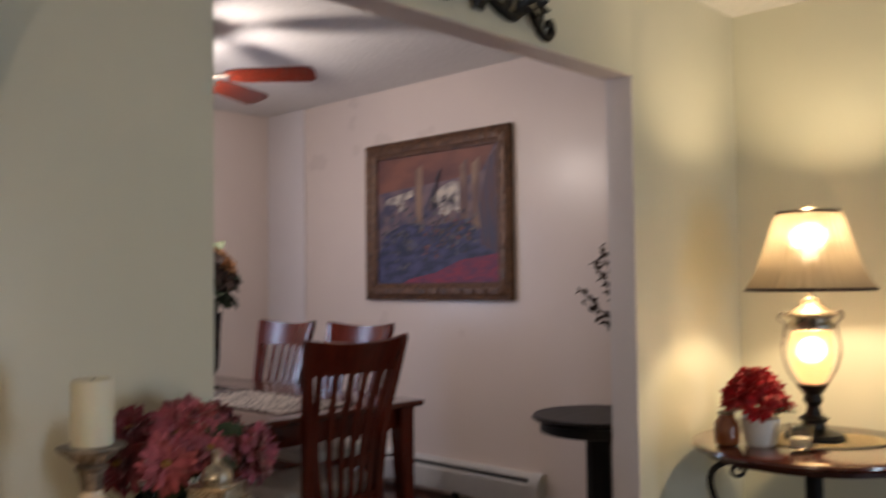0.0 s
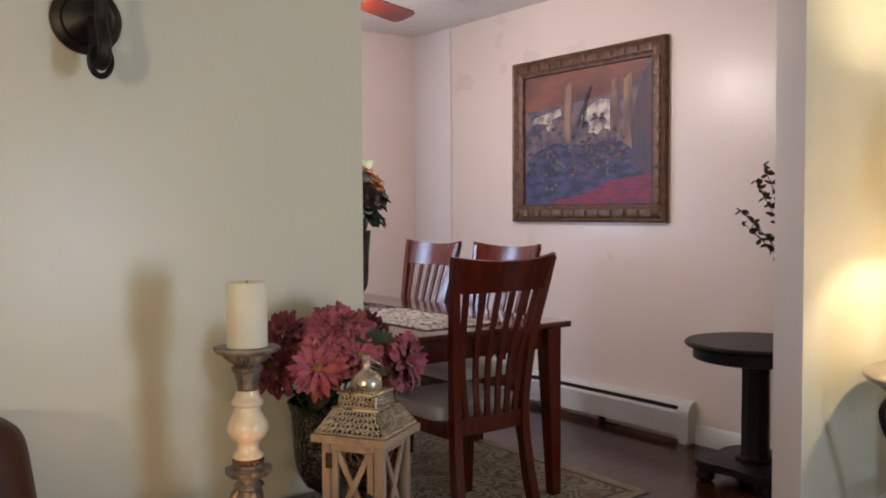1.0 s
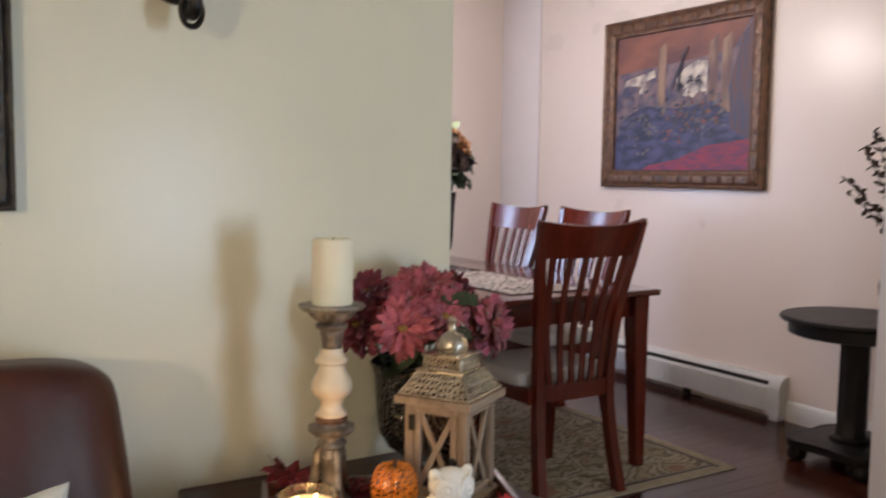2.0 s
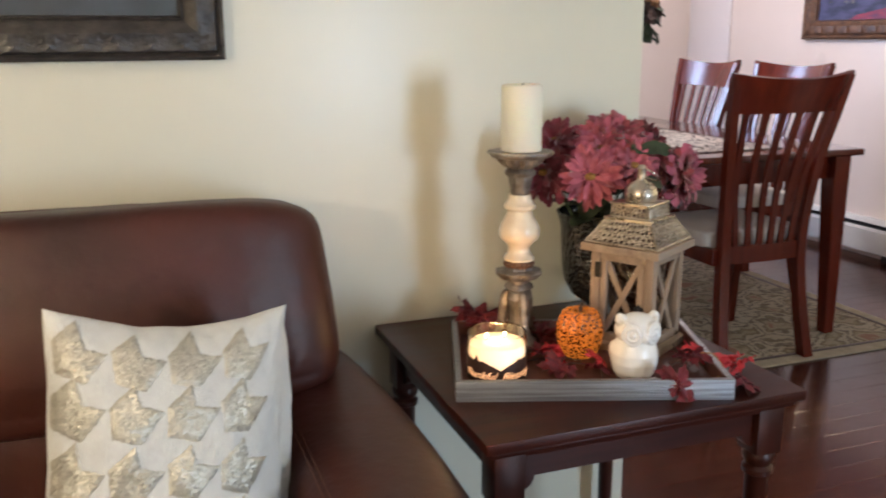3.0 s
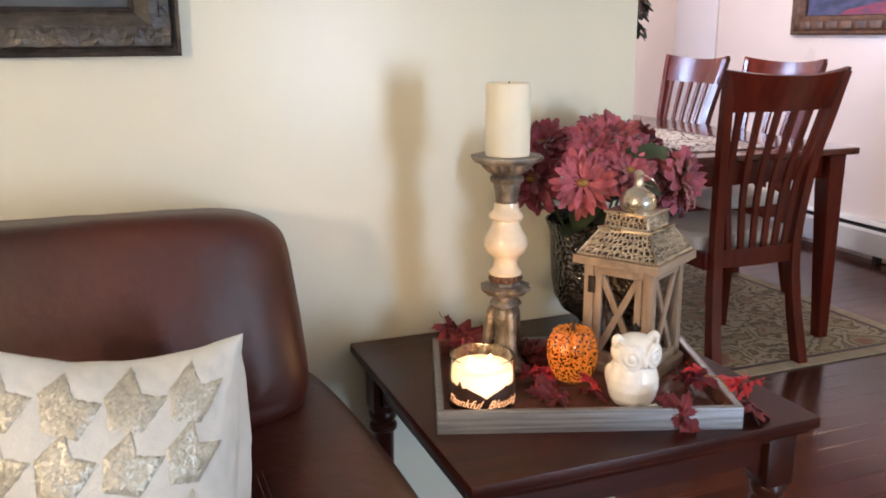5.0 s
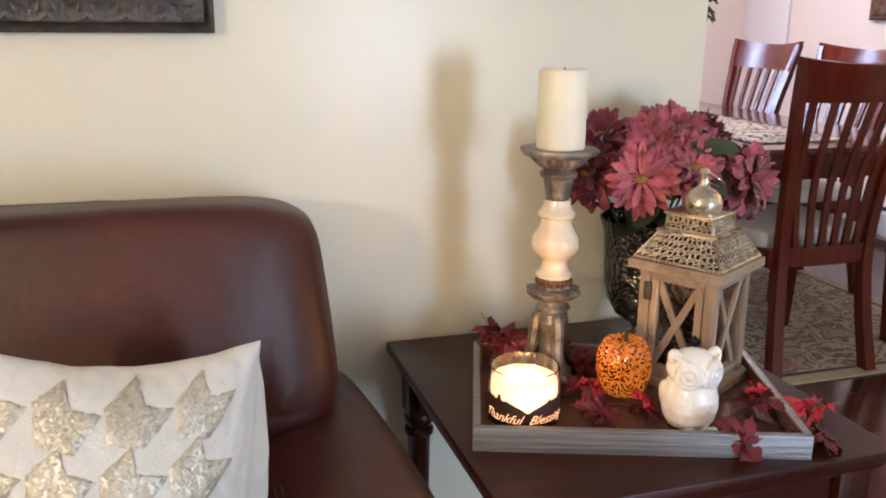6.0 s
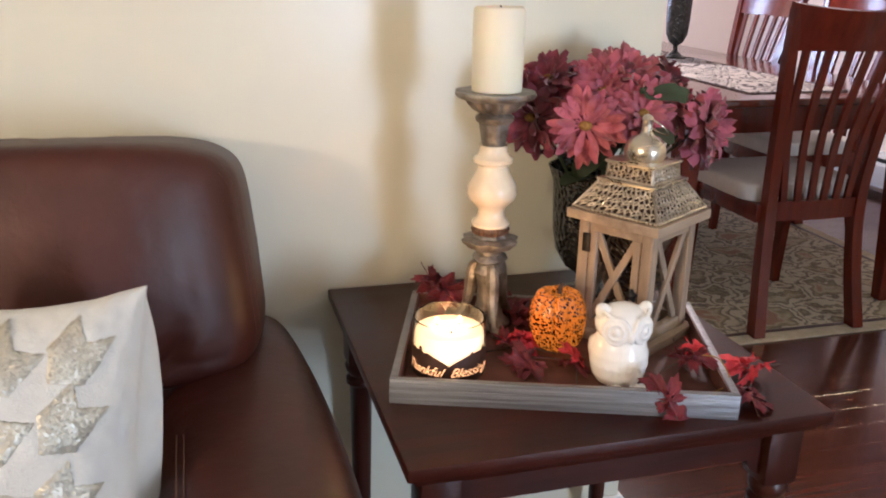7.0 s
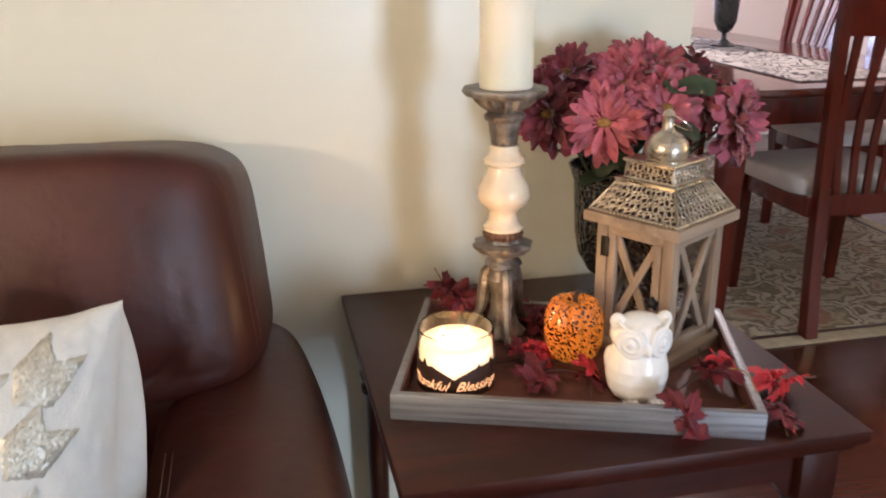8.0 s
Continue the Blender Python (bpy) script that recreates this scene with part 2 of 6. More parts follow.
def pumpkin_material():
    m = shade("mottled_pumpkin", (0.46, 0.098, 0.009), (0.34, 0.066, 0.006), 0.20, scale=20, coat=0.5)
    nt, p = mix_nodes(m)
    co = nt.nodes.new("ShaderNodeTexCoord")
    warp = nt.nodes.new("ShaderNodeTexNoise")
    warp.inputs["Scale"].default_value = 120
    nt.links.new(co.outputs["Object"], warp.inputs["Vector"])
    lean = nt.nodes.new("ShaderNodeMixRGB")
    lean.inputs[0].default_value = 0.006
    nt.links.new(co.outputs["Object"], lean.inputs[1])
    nt.links.new(warp.outputs["Color"], lean.inputs[2])
    n = nt.nodes.new("ShaderNodeTexVoronoi")
    n.inputs["Scale"].default_value = 300
    nt.links.new(lean.outputs[0], n.inputs["Vector"])
    cut = nt.nodes.new("ShaderNodeMath")
    cut.operation = "MULTIPLY_ADD"
    sep = nt.nodes.new("ShaderNodeSeparateColor")
    nt.links.new(n.outputs["Color"], sep.inputs[0])
    nt.links.new(sep.outputs[0], cut.inputs[0])
    cut.inputs[1].default_value = -0.66
    nt.links.new(n.outputs["Distance"], cut.inputs[2])
    r = nt.nodes.new("ShaderNodeValToRGB")
    r.color_ramp.elements[0].position, r.color_ramp.elements[1].position = 0.02, 0.10
    r.color_ramp.elements[0].color, r.color_ramp.elements[1].color = (0.06, 0.016, 0.008, 1), (1, 1, 1, 1)
    nt.links.new(cut.outputs[0], r.inputs[0])
    mx = nt.nodes.new("ShaderNodeMixRGB")
    mx.blend_type = "MULTIPLY"
    mx.inputs[0].default_value = 1
    old = p.inputs["Base Color"].links[0].from_socket
    nt.links.new(old, mx.inputs[1])
    nt.links.new(r.outputs[0], mx.inputs[2])
    nt.links.new(mx.outputs[0], p.inputs["Base Color"])
    # glow from within, put on the shell as faint emission
    mx2 = nt.nodes.new("ShaderNodeMixRGB")
    mx2.blend_type = "MULTIPLY"
    mx2.inputs[0].default_value = 1
    mx2.inputs[1].default_value = (1.0, 0.31, 0.03, 1)
    nt.links.new(r.outputs[0], mx2.inputs[2])
    nt.links.new(mx2.outputs[0], p.inputs["Emission Color"])
    p.inputs["Emission Strength"].default_value = 0.19
    return m


def rug_material():
    m = shade("woven_rug_field", (0.36, 0.30, 0.19), (0.25, 0.21, 0.13), 0.95, scale=9, bump=0.4, bump_scale=400)
    nt, p = mix_nodes(m)
    co = nt.nodes.new("ShaderNodeTexCoord")
    wob = nt.nodes.new("ShaderNodeTexNoise")
    wob.inputs["Scale"].default_value = 7
    wob.inputs["Detail"].default_value = 4
    nt.links.new(co.outputs["Object"], wob.inputs["Vector"])
    add = nt.nodes.new("ShaderNodeMixRGB")
    add.inputs[0].default_value = 0.24
    nt.links.new(co.outputs["Object"], add.inputs[1])
    nt.links.new(wob.outputs["Color"], add.inputs[2])
    v = nt.nodes.new("ShaderNodeTexVoronoi")
    v.feature = "DISTANCE_TO_EDGE"
    v.inputs["Scale"].default_value = 6.0
    nt.links.new(add.outputs[0], v.inputs["Vector"])
    r = nt.nodes.new("ShaderNodeValToRGB")
    e = r.color_ramp.elements
    e[0].position, e[0].color = 0.0, (0.052, 0.030, 0.02, 1)
    e[1].position, e[1].color = 0.05, (0.36, 0.305, 0.21, 1)
    for pos, c in ((0.11, (0.37, 0.315, 0.22, 1)), (0.14, (0.085, 0.055, 0.032, 1)), (0.20, (0.20, 0.155, 0.08, 1)), (0.26, (0.30, 0.255, 0.17, 1)), (0.34, (0.22, 0.10, 0.06, 1))):
        el = e.new(pos)
        el.color = c
    nt.links.new(v.outputs["Distance"], r.inputs[0])
    mx = nt.nodes.new("ShaderNodeMixRGB")
    mx.inputs[0].default_value = 0.85
    old = p.inputs["Base Color"].links[0].from_socket
    nt.links.new(old, mx.inputs[1])
    nt.links.new(r.outputs[0], mx.inputs[2])
    nt.links.new(mx.outputs[0], p.inputs["Base Color"])
    return m


def scroll_cloth():
    m = shade("scroll_print_cloth", (0.80, 0.72, 0.64), (0.74, 0.65, 0.57), 0.8, scale=20, bump=0.2, bump_scale=400)
    nt, p = mix_nodes(m)
    co = nt.nodes.new("ShaderNodeTexCoord")
    n = nt.nodes.new("ShaderNodeTexNoise")
    n.inputs["Scale"].default_value, n.inputs["Detail"].default_value, n.inputs["Distortion"].default_value = 6.5, 0, 2.6
    nt.links.new(co.outputs["Object"], n.inputs["Vector"])
    r = nt.nodes.new("ShaderNodeValToRGB")
    e = r.color_ramp.elements
    e[0].position, e[0].color = 0.36, (1, 1, 1, 1)
    e[1].position, e[1].color = 0.38, (0.09, 0.05, 0.045, 1)
    for pos, c in ((0.43, (0.09, 0.05, 0.045, 1)), (0.45, (1, 1, 1, 1)), (0.57, (1, 1, 1, 1)), (0.59, (0.09, 0.05, 0.045, 1)), (0.63, (0.09, 0.05, 0.045, 1)), (0.65, (1, 1, 1, 1))):
        el = e.new(pos)
        el.color = c
    nt.links.new(n.outputs["Fac"], r.inputs[0])
    mx = nt.nodes.new("ShaderNodeMixRGB")
    mx.blend_type = "MULTIPLY"
    mx.inputs[0].default_value = 1
    old = p.inputs["Base Color"].links[0].from_socket
    nt.links.new(old, mx.inputs[1])
    nt.links.new(r.outputs[0], mx.inputs[2])
    nt.links.new(mx.outputs[0], p.inputs["Base Color"])
    return m


def crackle_glass():
    m = shade("mercury_crackle_glass", (0.10, 0.10, 0.095), (0.03, 0.03, 0.03), 0.15, metal=0.7, scale=60)
    nt, p = mix_nodes(m)
    co = nt.nodes.new("ShaderNodeTexCoord")
    v = nt.nodes.new("ShaderNodeTexVoronoi")
    v.inputs["Scale"].default_value = 120
    nt.links.new(co.outputs["Object"], v.inputs["Vector"])
    bp = nt.nodes.new("ShaderNodeBump")
    bp.inputs["Strength"].default_value, bp.inputs["Distance"].default_value = 0.9, 0.004
    nt.links.new(v.outputs["Distance"], bp.inputs["Height"])
    nt.links.new(bp.outputs[0], p.inputs["Normal"])
    return m


def vary_islands(m, amount):
    """Each petal a little lighter or darker than the next."""
    nt, p = mix_nodes(m)
    geo = nt.nodes.new("ShaderNodeNewGeometry")
    rng = nt.nodes.new("ShaderNodeMapRange")
    rng.inputs["To Min"].default_value, rng.inputs["To Max"].default_value = 1 - amount, 1 + amount
    hs = nt.nodes.new("ShaderNodeHueSaturation")
    nt.links.new(geo.outputs["Random Per Island"], rng.inputs[0])
    nt.links.new(rng.outputs[0], hs.inputs["Value"])
    nt.links.new(p.inputs["Base Color"].links[0].from_socket, hs.inputs["Color"])
    nt.links.new(hs.outputs[0], p.inputs["Base Color"])


for petal_paint in (*PETAL, RED, AMBER):
    vary_islands(petal_paint, 0.35)
SEQUIN, PUMPKIN, RUG, SCROLL, CRACKLE = sequin_material(), pumpkin_material(), rug_material(), scroll_cloth(), crackle_glass()

# ---------------------------------------------------------------- mesh helpers


def thing(name, x, y, z, rz, label, category, group="", kind=""):
    ob = new(name)
    ob.empty_display_size = 0.05
    ob.matrix_basis = pose(x, y, z, 0, 0, rz)
    return tagged(ob, label, category, group, kind)


def part(name, bm, material, parent=None, label="", smooth=40):
    me = bpy.data.meshes.new(name)
    bm.normal_update()
    bm.to_mesh(me)
    bm.free()
    me.materials.append(material)
    if smooth:
        me.polygons.foreach_set("use_smooth", [True] * len(me.polygons))
        me.set_sharp_from_angle(angle=radians(smooth))
    ob = new(name, me)
    ob.parent = parent
    return tagged(ob, label)


def box(c, s, bevel=0.0, m=None, bm=None, seg=2):
    bm = bm or bmesh.new()
    tr = Matrix.Translation(c) @ Matrix.Diagonal((*s, 1))
    made = bmesh.ops.create_cube(bm, size=1, matrix=(m @ tr) if m else tr)
    if bevel:
        edges = {e for v in made["verts"] for e in v.link_edges}
        bmesh.ops.bevel(bm, geom=list(edges), offset=bevel, segments=seg, profile=0.6, affect="EDGES")
    return bm


def grid_faces(bm, rows, wrap=True, cap=True):
    n = len(rows[0])
    for a, b in zip(rows, rows[1:]):
        for i in range(n if wrap else n - 1):
            j = (i + 1) % n
            bm.faces.new((a[i], a[j], b[j], b[i]))
    if cap:
        bm.faces.new(list(reversed(rows[0])))
        bm.faces.new(rows[-1])
    return bm


def lathe(profile, seg=32, at=(0, 0, 0), bm=None, lobes=0, depth=0.0, cap=True, m=None):
    """A turned form from (radius, height) pairs; lobes and depth flute it."""
    bm = bm or bmesh.new()
    rows = []
    for r, z in profile:
        ring = []
        for i in range(seg):
            a = 2 * math.pi * i / seg
            q = r * (1 + depth * math.cos(lobes * a)) if lobes else r
            p = Vector((at[0] + q * math.cos(a), at[1] + q * math.sin(a), at[2] + z))
            ring.append(bm.verts.new(m @ p if m else p))
        rows.append(ring)
    return grid_faces(bm, rows, True, cap)


def tube(points, radius, seg=8, bm=None):
    """A round bar along points; radius is a number or one per point."""
    bm = bm or bmesh.new()
    pts = [Vector(p) for p in points]
    rad = radius if isinstance(radius, (list, tuple)) else [radius] * len(pts)
    rows, side = [], None
    for i, p in enumerate(pts):
        d = (pts[min(i + 1, len(pts) - 1)] - pts[max(i - 1, 0)]).normalized()
        if side is None:
            side = d.orthogonal().normalized()
        side = (side - d * side.dot(d)).normalized()
        up = d.cross(side)
        rows.append([bm.verts.new(p + rad[i] * (math.cos(2 * math.pi * k / seg) * side + math.sin(2 * math.pi * k / seg) * up)) for k in range(seg)])
    return grid_faces(bm, rows)


def prism(outline, depth, m=None, bm=None, bevel=0.0):
    """A flat outline in local xy, thickened along z by depth."""
    bm = bm or bmesh.new()
    lo = [bm.verts.new((m @ Vector((x, y, 0))) if m else Vector((x, y, 0))) for x, y in outline]
    hi = [bm.verts.new((m @ Vector((x, y, depth))) if m else Vector((x, y, depth))) for x, y in outline]
    made = [bm.faces.new(list(reversed(lo))), bm.faces.new(hi)]
    n = len(outline)
    for i in range(n):
        made.append(bm.faces.new((lo[i], lo[(i + 1) % n], hi[(i + 1) % n], hi[i])))
    if bevel:
        bmesh.ops.bevel(bm, geom=list({e for f in made for e in f.edges}), offset=bevel, segments=2, profile=0.6, affect="EDGES")
    return bm


def spiral(cx, cz, r0, r1, a0, a1, y=0.0, n=22):
    out = []
    for i in range(n + 1):
        f = i / n
        a = radians(a0 + (a1 - a0) * f)
        r = r0 + (r1 - r0) * f
        out.append((cx + r * math.cos(a), y, cz + r * math.sin(a)))
    return out


def smooth_line(pts, n=6):
    """Catmull-Rom through the points."""
    p = [Vector(q) for q in pts]
    p = [2 * p[0] - p[1]] + p + [2 * p[-1] - p[-2]]
    out = []
    for i in range(1, len(p) - 2):
        for k in range(n):
            t = k / n
            out.append(0.5 * (2 * p[i] + (p[i + 1] - p[i - 1]) * t + (2 * p[i - 1] - 5 * p[i] + 4 * p[i + 1] - p[i + 2]) * t * t
                              + (3 * p[i] - p[i - 1] - 3 * p[i + 1] + p[i + 2]) * t ** 3))
    out.append(p[-2])
    return out


# ---------------------------------------------------------------- the room shell
RD, RL = 2.74, 2.66          # right walls: dining and living
CH, LC, WT = 2.505, 2.435, 0.11        # dining and living ceiling heights, wall thickness
BACK, LEFT, FAR, DL = -4.3, -3.3, 3.67, -1.65


def structure(name, bm, material, label, category):
    return tagged(part(name, bm, material, None, "", 30), label, category, "", "structure")


bm = box(((LEFT) / 2, WT / 2, CH / 2), (-LEFT, WT, CH), 0.004)
structure("wall_partition", bm, SAGE, "sage cream painted plaster wall behind the sofa", "wall")
structure("wall_header", box((0.895, WT / 2, (CH + 2.03) / 2), (1.79, WT, CH - 2.03)), SAGE, "sage painted header wall over the wide opening", "wall")
structure("wall_pier", box(((1.79 + RD) / 2, WT / 2, CH / 2), (RD - 1.79, WT, CH), 0.003), SAGE, "sage cream painted wall pier beside the opening", "wall")
structure("wall_right_living", box((RL + 0.06, BACK / 2, CH / 2), (0.12, -BACK, CH)), SAGE, "sage cream painted living room side wall", "wall")
structure("wall_right_dining", box((RD + 0.06, (WT + FAR) / 2, CH / 2), (0.12, FAR - WT, CH)), PINK, "blush painted dining room side wall", "wall")
# window light on the corner wall, put in as a pale raised strip
structure("lit_wall_strip", box((RD - 0.007, (3.23 + FAR) / 2, CH / 2), (0.014, FAR - 3.23, CH), 0.006), PALE, "pale lilac strip standing for window light on the dining corner wall", "wall")
structure("jamb_lining", box((1.7885, WT / 2, 1.0145), (0.005, WT + 0.004, 2.029), 0.001), PALE, "pale lilac painted jamb of the opening", "trim")
structure("header_lining", box((0.894, WT / 2, 2.0285), (1.784, WT - 0.002, 0.005)), PINK, "blush painted underside of the header", "trim")
structure("wall_left_living", box((LEFT - 0.06, BACK / 2, CH / 2), (0.12, -BACK, CH)), SAGE, "sage cream painted living room end wall", "wall")


def wall_with_window(name, x0, x1, a, b, z0, z1, along, pos, material, label):
    """A wall from x0 to x1 at pos, with a hole a..b, z0..z1."""
    bm = bmesh.new()
    for p, q, lo, hi in ((x0, a, 0, CH), (b, x1, 0, CH), (a, b, 0, z0), (a, b, z1, CH)):
        c, s = ((p + q) / 2, (q - p)), ((lo + hi) / 2, hi - lo)
        if along == "x":
            box((c[0], pos, s[0]), (c[1], 0.12, s[1]), 0, None, bm)
        else:
            box((pos, c[0], s[0]), (0.12, c[1], s[1]), 0, None, bm)
    return structure(name, bm, material, label, "wall")


wall_with_window("wall_back_living", LEFT, RL, 0.75, 1.45, 0.30, 1.55, "x", BACK - 0.06, SAGE, "sage cream painted wall with the window")
wall_with_window("wall_far_dining", DL, RD, 0.37, 0.87, 0.85, 2.05, "x", FAR + 0.06, PINK, "blush painted dining room end wall with the window")
structure("wall_left_dining", box((DL - 0.06, (WT + FAR) / 2, CH / 2), (0.12, FAR - WT, CH)), PINK, "blush painted dining room side wall", "wall")
structure("ceiling_dining", box(((DL + RD) / 2, (WT + FAR) / 2, CH + 0.05), (RD - DL + 0.2, FAR - WT + 0.2, 0.1)), CEIL, "off-white stippled plaster dining ceiling", "ceiling")
structure("ceiling_living", box(((LEFT + RL) / 2, BACK / 2 - 0.05, LC + 0.085), (RL - LEFT + 0.2, -BACK + 0.1, 0.17)), CEIL, "off-white stippled plaster living ceiling", "ceiling")
structure("floor", box(((LEFT + RD) / 2, (BACK + FAR) / 2, -0.062), (RD - LEFT + 0.2, FAR - BACK + 0.2, 0.1)), GAP, "dark red-brown hardwood plank floor", "floor")


def baseboard(name, x0, y0, x1, y1, label="white painted wooden baseboard"):
    d = Vector((x1 - x0, y1 - y0, 0))
    m = Matrix.Translation((x0, y0, 0)) @ Matrix.Rotation(math.atan2(d.y, d.x), 4, "Z") @ Matrix(((0, 0, 1, 0), (1, 0, 0, 0), (0, 1, 0, 0), (0, 0, 0, 1)))
    outline = [(0, 0), (-0.014, 0), (-0.014, 0.085), (-0.009, 0.097), (-0.004, 0.105), (0, 0.105)]
    return structure(name, prism(list(reversed(outline)), d.length, m), TRIM, label, "baseboard")


baseboard("baseboard_sofa_wall", LEFT, -0.001, 0.0, -0.001)
baseboard("baseboard_pier", 1.79, -0.001, RL, -0.001)
baseboard("baseboard_pier_end", 1.789, WT, 1.789, 0.0)
baseboard("baseboard_living", RL - 0.001, 0.0, RL - 0.001, BACK)
baseboard("baseboard_dining", RD - 0.001, 1.15, RD - 0.001, WT)
baseboard("baseboard_partition_end", 0.001, -0.014, 0.001, WT)
baseboard("baseboard_far", DL, FAR - 0.001, RD - 0.016, FAR - 0.001)

# ---------------------------------------------------------------- end table and what stands on it
TOP = 0.617


def end_table():
    t = thing("end_table", -0.316, -0.296, 0, 0, "dark espresso wooden end table with turned legs", "table")
    w, d = 0.563, 0.572
    bm = box((0, 0, TOP - 0.009), (w, d, 0.018), 0.004)
    part("tabletop", bm, WALNUT, t)
    bm = box((0, 0, TOP - 0.0245), (w - 0.022, d - 0.022, 0.013), 0.005)
    part("moulding", bm, WALNUT, t)
    part("lower_moulding", box((0, 0, TOP - 0.0355), (w - 0.046, d - 0.046, 0.009), 0.003), WALNUT, t)
    for s in (-1, 1):
        # straight aprons with small brackets at the legs
        arc = [(0.218 - 0.030 * math.sin(k * math.pi / 10), -0.104 + 0.024 * (1 - math.cos(k * math.pi / 10))) for k in range(6)]
        out = [(-0.235, -0.031), (0.235, -0.031), (0.235, -0.104)] + arc + [(-x, z) for x, z in reversed(arc)] + [(-0.235, -0.104)]
        m = Matrix.Translation((0, s * (d / 2 - 0.045) + 0.009, TOP)) @ Matrix.Rotation(radians(90), 4, "X")
        part("apron", prism(list(reversed(out)), 0.018, m), WALNUT, t)
        m2 = Matrix.Translation((s * (w / 2 - 0.045) - 0.009, 0, TOP)) @ Matrix.Rotation(radians(90), 4, "Z") @ Matrix.Rotation(radians(90), 4, "X")
        part("apron", prism(list(reversed(out)), 0.018, m2), WALNUT, t)
    prof = [(0.013, 0.0), (0.016, 0.012), (0.013, 0.03), (0.0145, 0.12), (0.018, 0.36), (0.0195, 0.455), (0.0255, 0.462), (0.0255, 0.470), (0.020, 0.476), (0.025, 0.484),
            (0.027, 0.494), (0.023, 0.502)]
    for sx in (-1, 1):
        for sy in (-1, 1):
            leg = lathe(prof, 20, (sx * (w / 2 - 0.047), sy * (d / 2 - 0.047), 0))
            box((sx * (w / 2 - 0.047), sy * (d / 2 - 0.047), 0.544), (0.05, 0.05, 0.086), 0.003, None, leg)
            part("leg", leg, WALNUT_V, t)
    return t


end_table()

TA = -19.5


def tray():
    t = thing("serving_tray", -0.325, -0.352, TOP, TA, "rectangular silver-washed wooden tray on the end table", "tray")
    L, W, H = 0.438, 0.312, 0.034
    part("bed", box((0, 0, 0.004), (L - 0.01, W - 0.01, 0.008)), TRAYBED, t, "dark brown tray bed")
    for s in (-1, 1):
        part("long_rim", box((0, s * (W / 2 - 0.005), H / 2), (L, 0.010, H), 0.0015), TRAYWOOD, t)
        part("inner_face", box((0, s * (W / 2 - 0.0112), 0.0205), (L - 0.020, 0.0024, 0.025)), TRAYBED, t, "dark brown inner face")
        part("inner_face", box((s * (L / 2 - 0.0112), 0, 0.0205), (0.0024, W - 0.026, 0.025)), TRAYBED, t, "dark brown inner face")
        part("short_rim", box((s * (L / 2 - 0.005), 0, H / 2), (0.010, W - 0.020, H), 0.0015), TRAYWOOD, t)
    return t


tray()
BED = TOP + 0.008


def letters(text, radius, z, a0, size, material, parent, lean=0.35):
    """Words set round a jar, one flat glyph mesh bent on the glass."""
    cu = bpy.data.curves.new("words", "FONT")
    cu.body, cu.size, cu.shear, cu.extrude = text, size, lean, 0.0
    cu.resolution_u = 3
    tmp = new("words_tmp", cu)
    dg = bpy.context.evaluated_depsgraph_get()
    me = bpy.data.meshes.new_from_object(tmp.evaluated_get(dg))
    bpy.data.objects.remove(tmp)
    width = max(v.co.x for v in me.vertices)
    for v in me.vertices:
        a = radians(a0) + (v.co.x - width / 2) / radius
        v.co = Vector((radius * math.cos(a), radius * math.sin(a), z + v.co.y))
    me.materials.append(material)
    ob = new("lettering", me)
    ob.parent = parent
    return tagged(ob, "glowing cut-out script lettering")


def jar_candle():
    t = thing("jar_candle", -0.487, -0.364, BED, 0, "lit glass jar candle with dark lettered band in the tray", "candle")
    r, h = 0.0490, 0.079
    part("glass_jar", lathe([(0.040, 0), (r - 0.002, 0.002), (r, 0.006), (r, h - 0.001), (r - 0.0012, h), (r - 0.0025, h - 0.001), (r - 0.0025, 0.009), (0.02, 0.008), (0.002, 0.008)],
                            48, cap=True), CLEAR, t).visible_shadow = False
    part("wax", lathe([(0.002, 0.0095), (r - 0.0035, 0.010), (r - 0.0035, 0.060), (r - 0.006, 0.0615), (0.002, 0.060)], 40), MELT, t, "molten wax with the candle glow put in as emission")
    for k in range(3):
        a = k * 2.1 + 0.4
        part("wick", tube([(0.017 * math.cos(a), 0.017 * math.sin(a), 0.059), (0.018 * math.cos(a), 0.017 * math.sin(a), 0.066)], 0.0012, 6), TWIG, t)
        part("flame", lathe([(0.0005, 0), (0.0032, 0.004), (0.0022, 0.005), (0.0004, 0.008)], 10, (0.018 * math.cos(a), 0.017 * math.sin(a), 0.0655)), FLAME, t)
    # band dips to a V facing the room, with drip-like peaks
    rb = r + 0.0008
    bm = bmesh.new()
    lo, hi = [], []
    n = 120
    for i in range(n):
        a = 2 * math.pi * i / n
        d = math.atan2(math.sin(a - radians(254)), math.cos(a - radians(254)))
        top = 0.026 + 0.016 * min(1, abs(d) / 0.62) ** 0.7
        if abs(d) > 0.60:
            top += 0.009 * max(0, math.sin(13 * d)) ** 4 + 0.004 * noise.noise((5 * a, 0, 0))
        lo.append(bm.verts.new((rb * math.cos(a), rb * math.sin(a), 0.002)))
        hi.append(bm.verts.new((rb * math.cos(a), rb * math.sin(a), top)))
    grid_faces(bm, [lo, hi], True, False)
    part("band", bm, JARBAND, t, "dark brown band with drip-cut upper edge", 60)
    letters("Thankful  Blessings", rb + 0.0008, 0.0120, 252, 0.0180, JARTEXT, t, 0.5)
    return t


jar_candle()


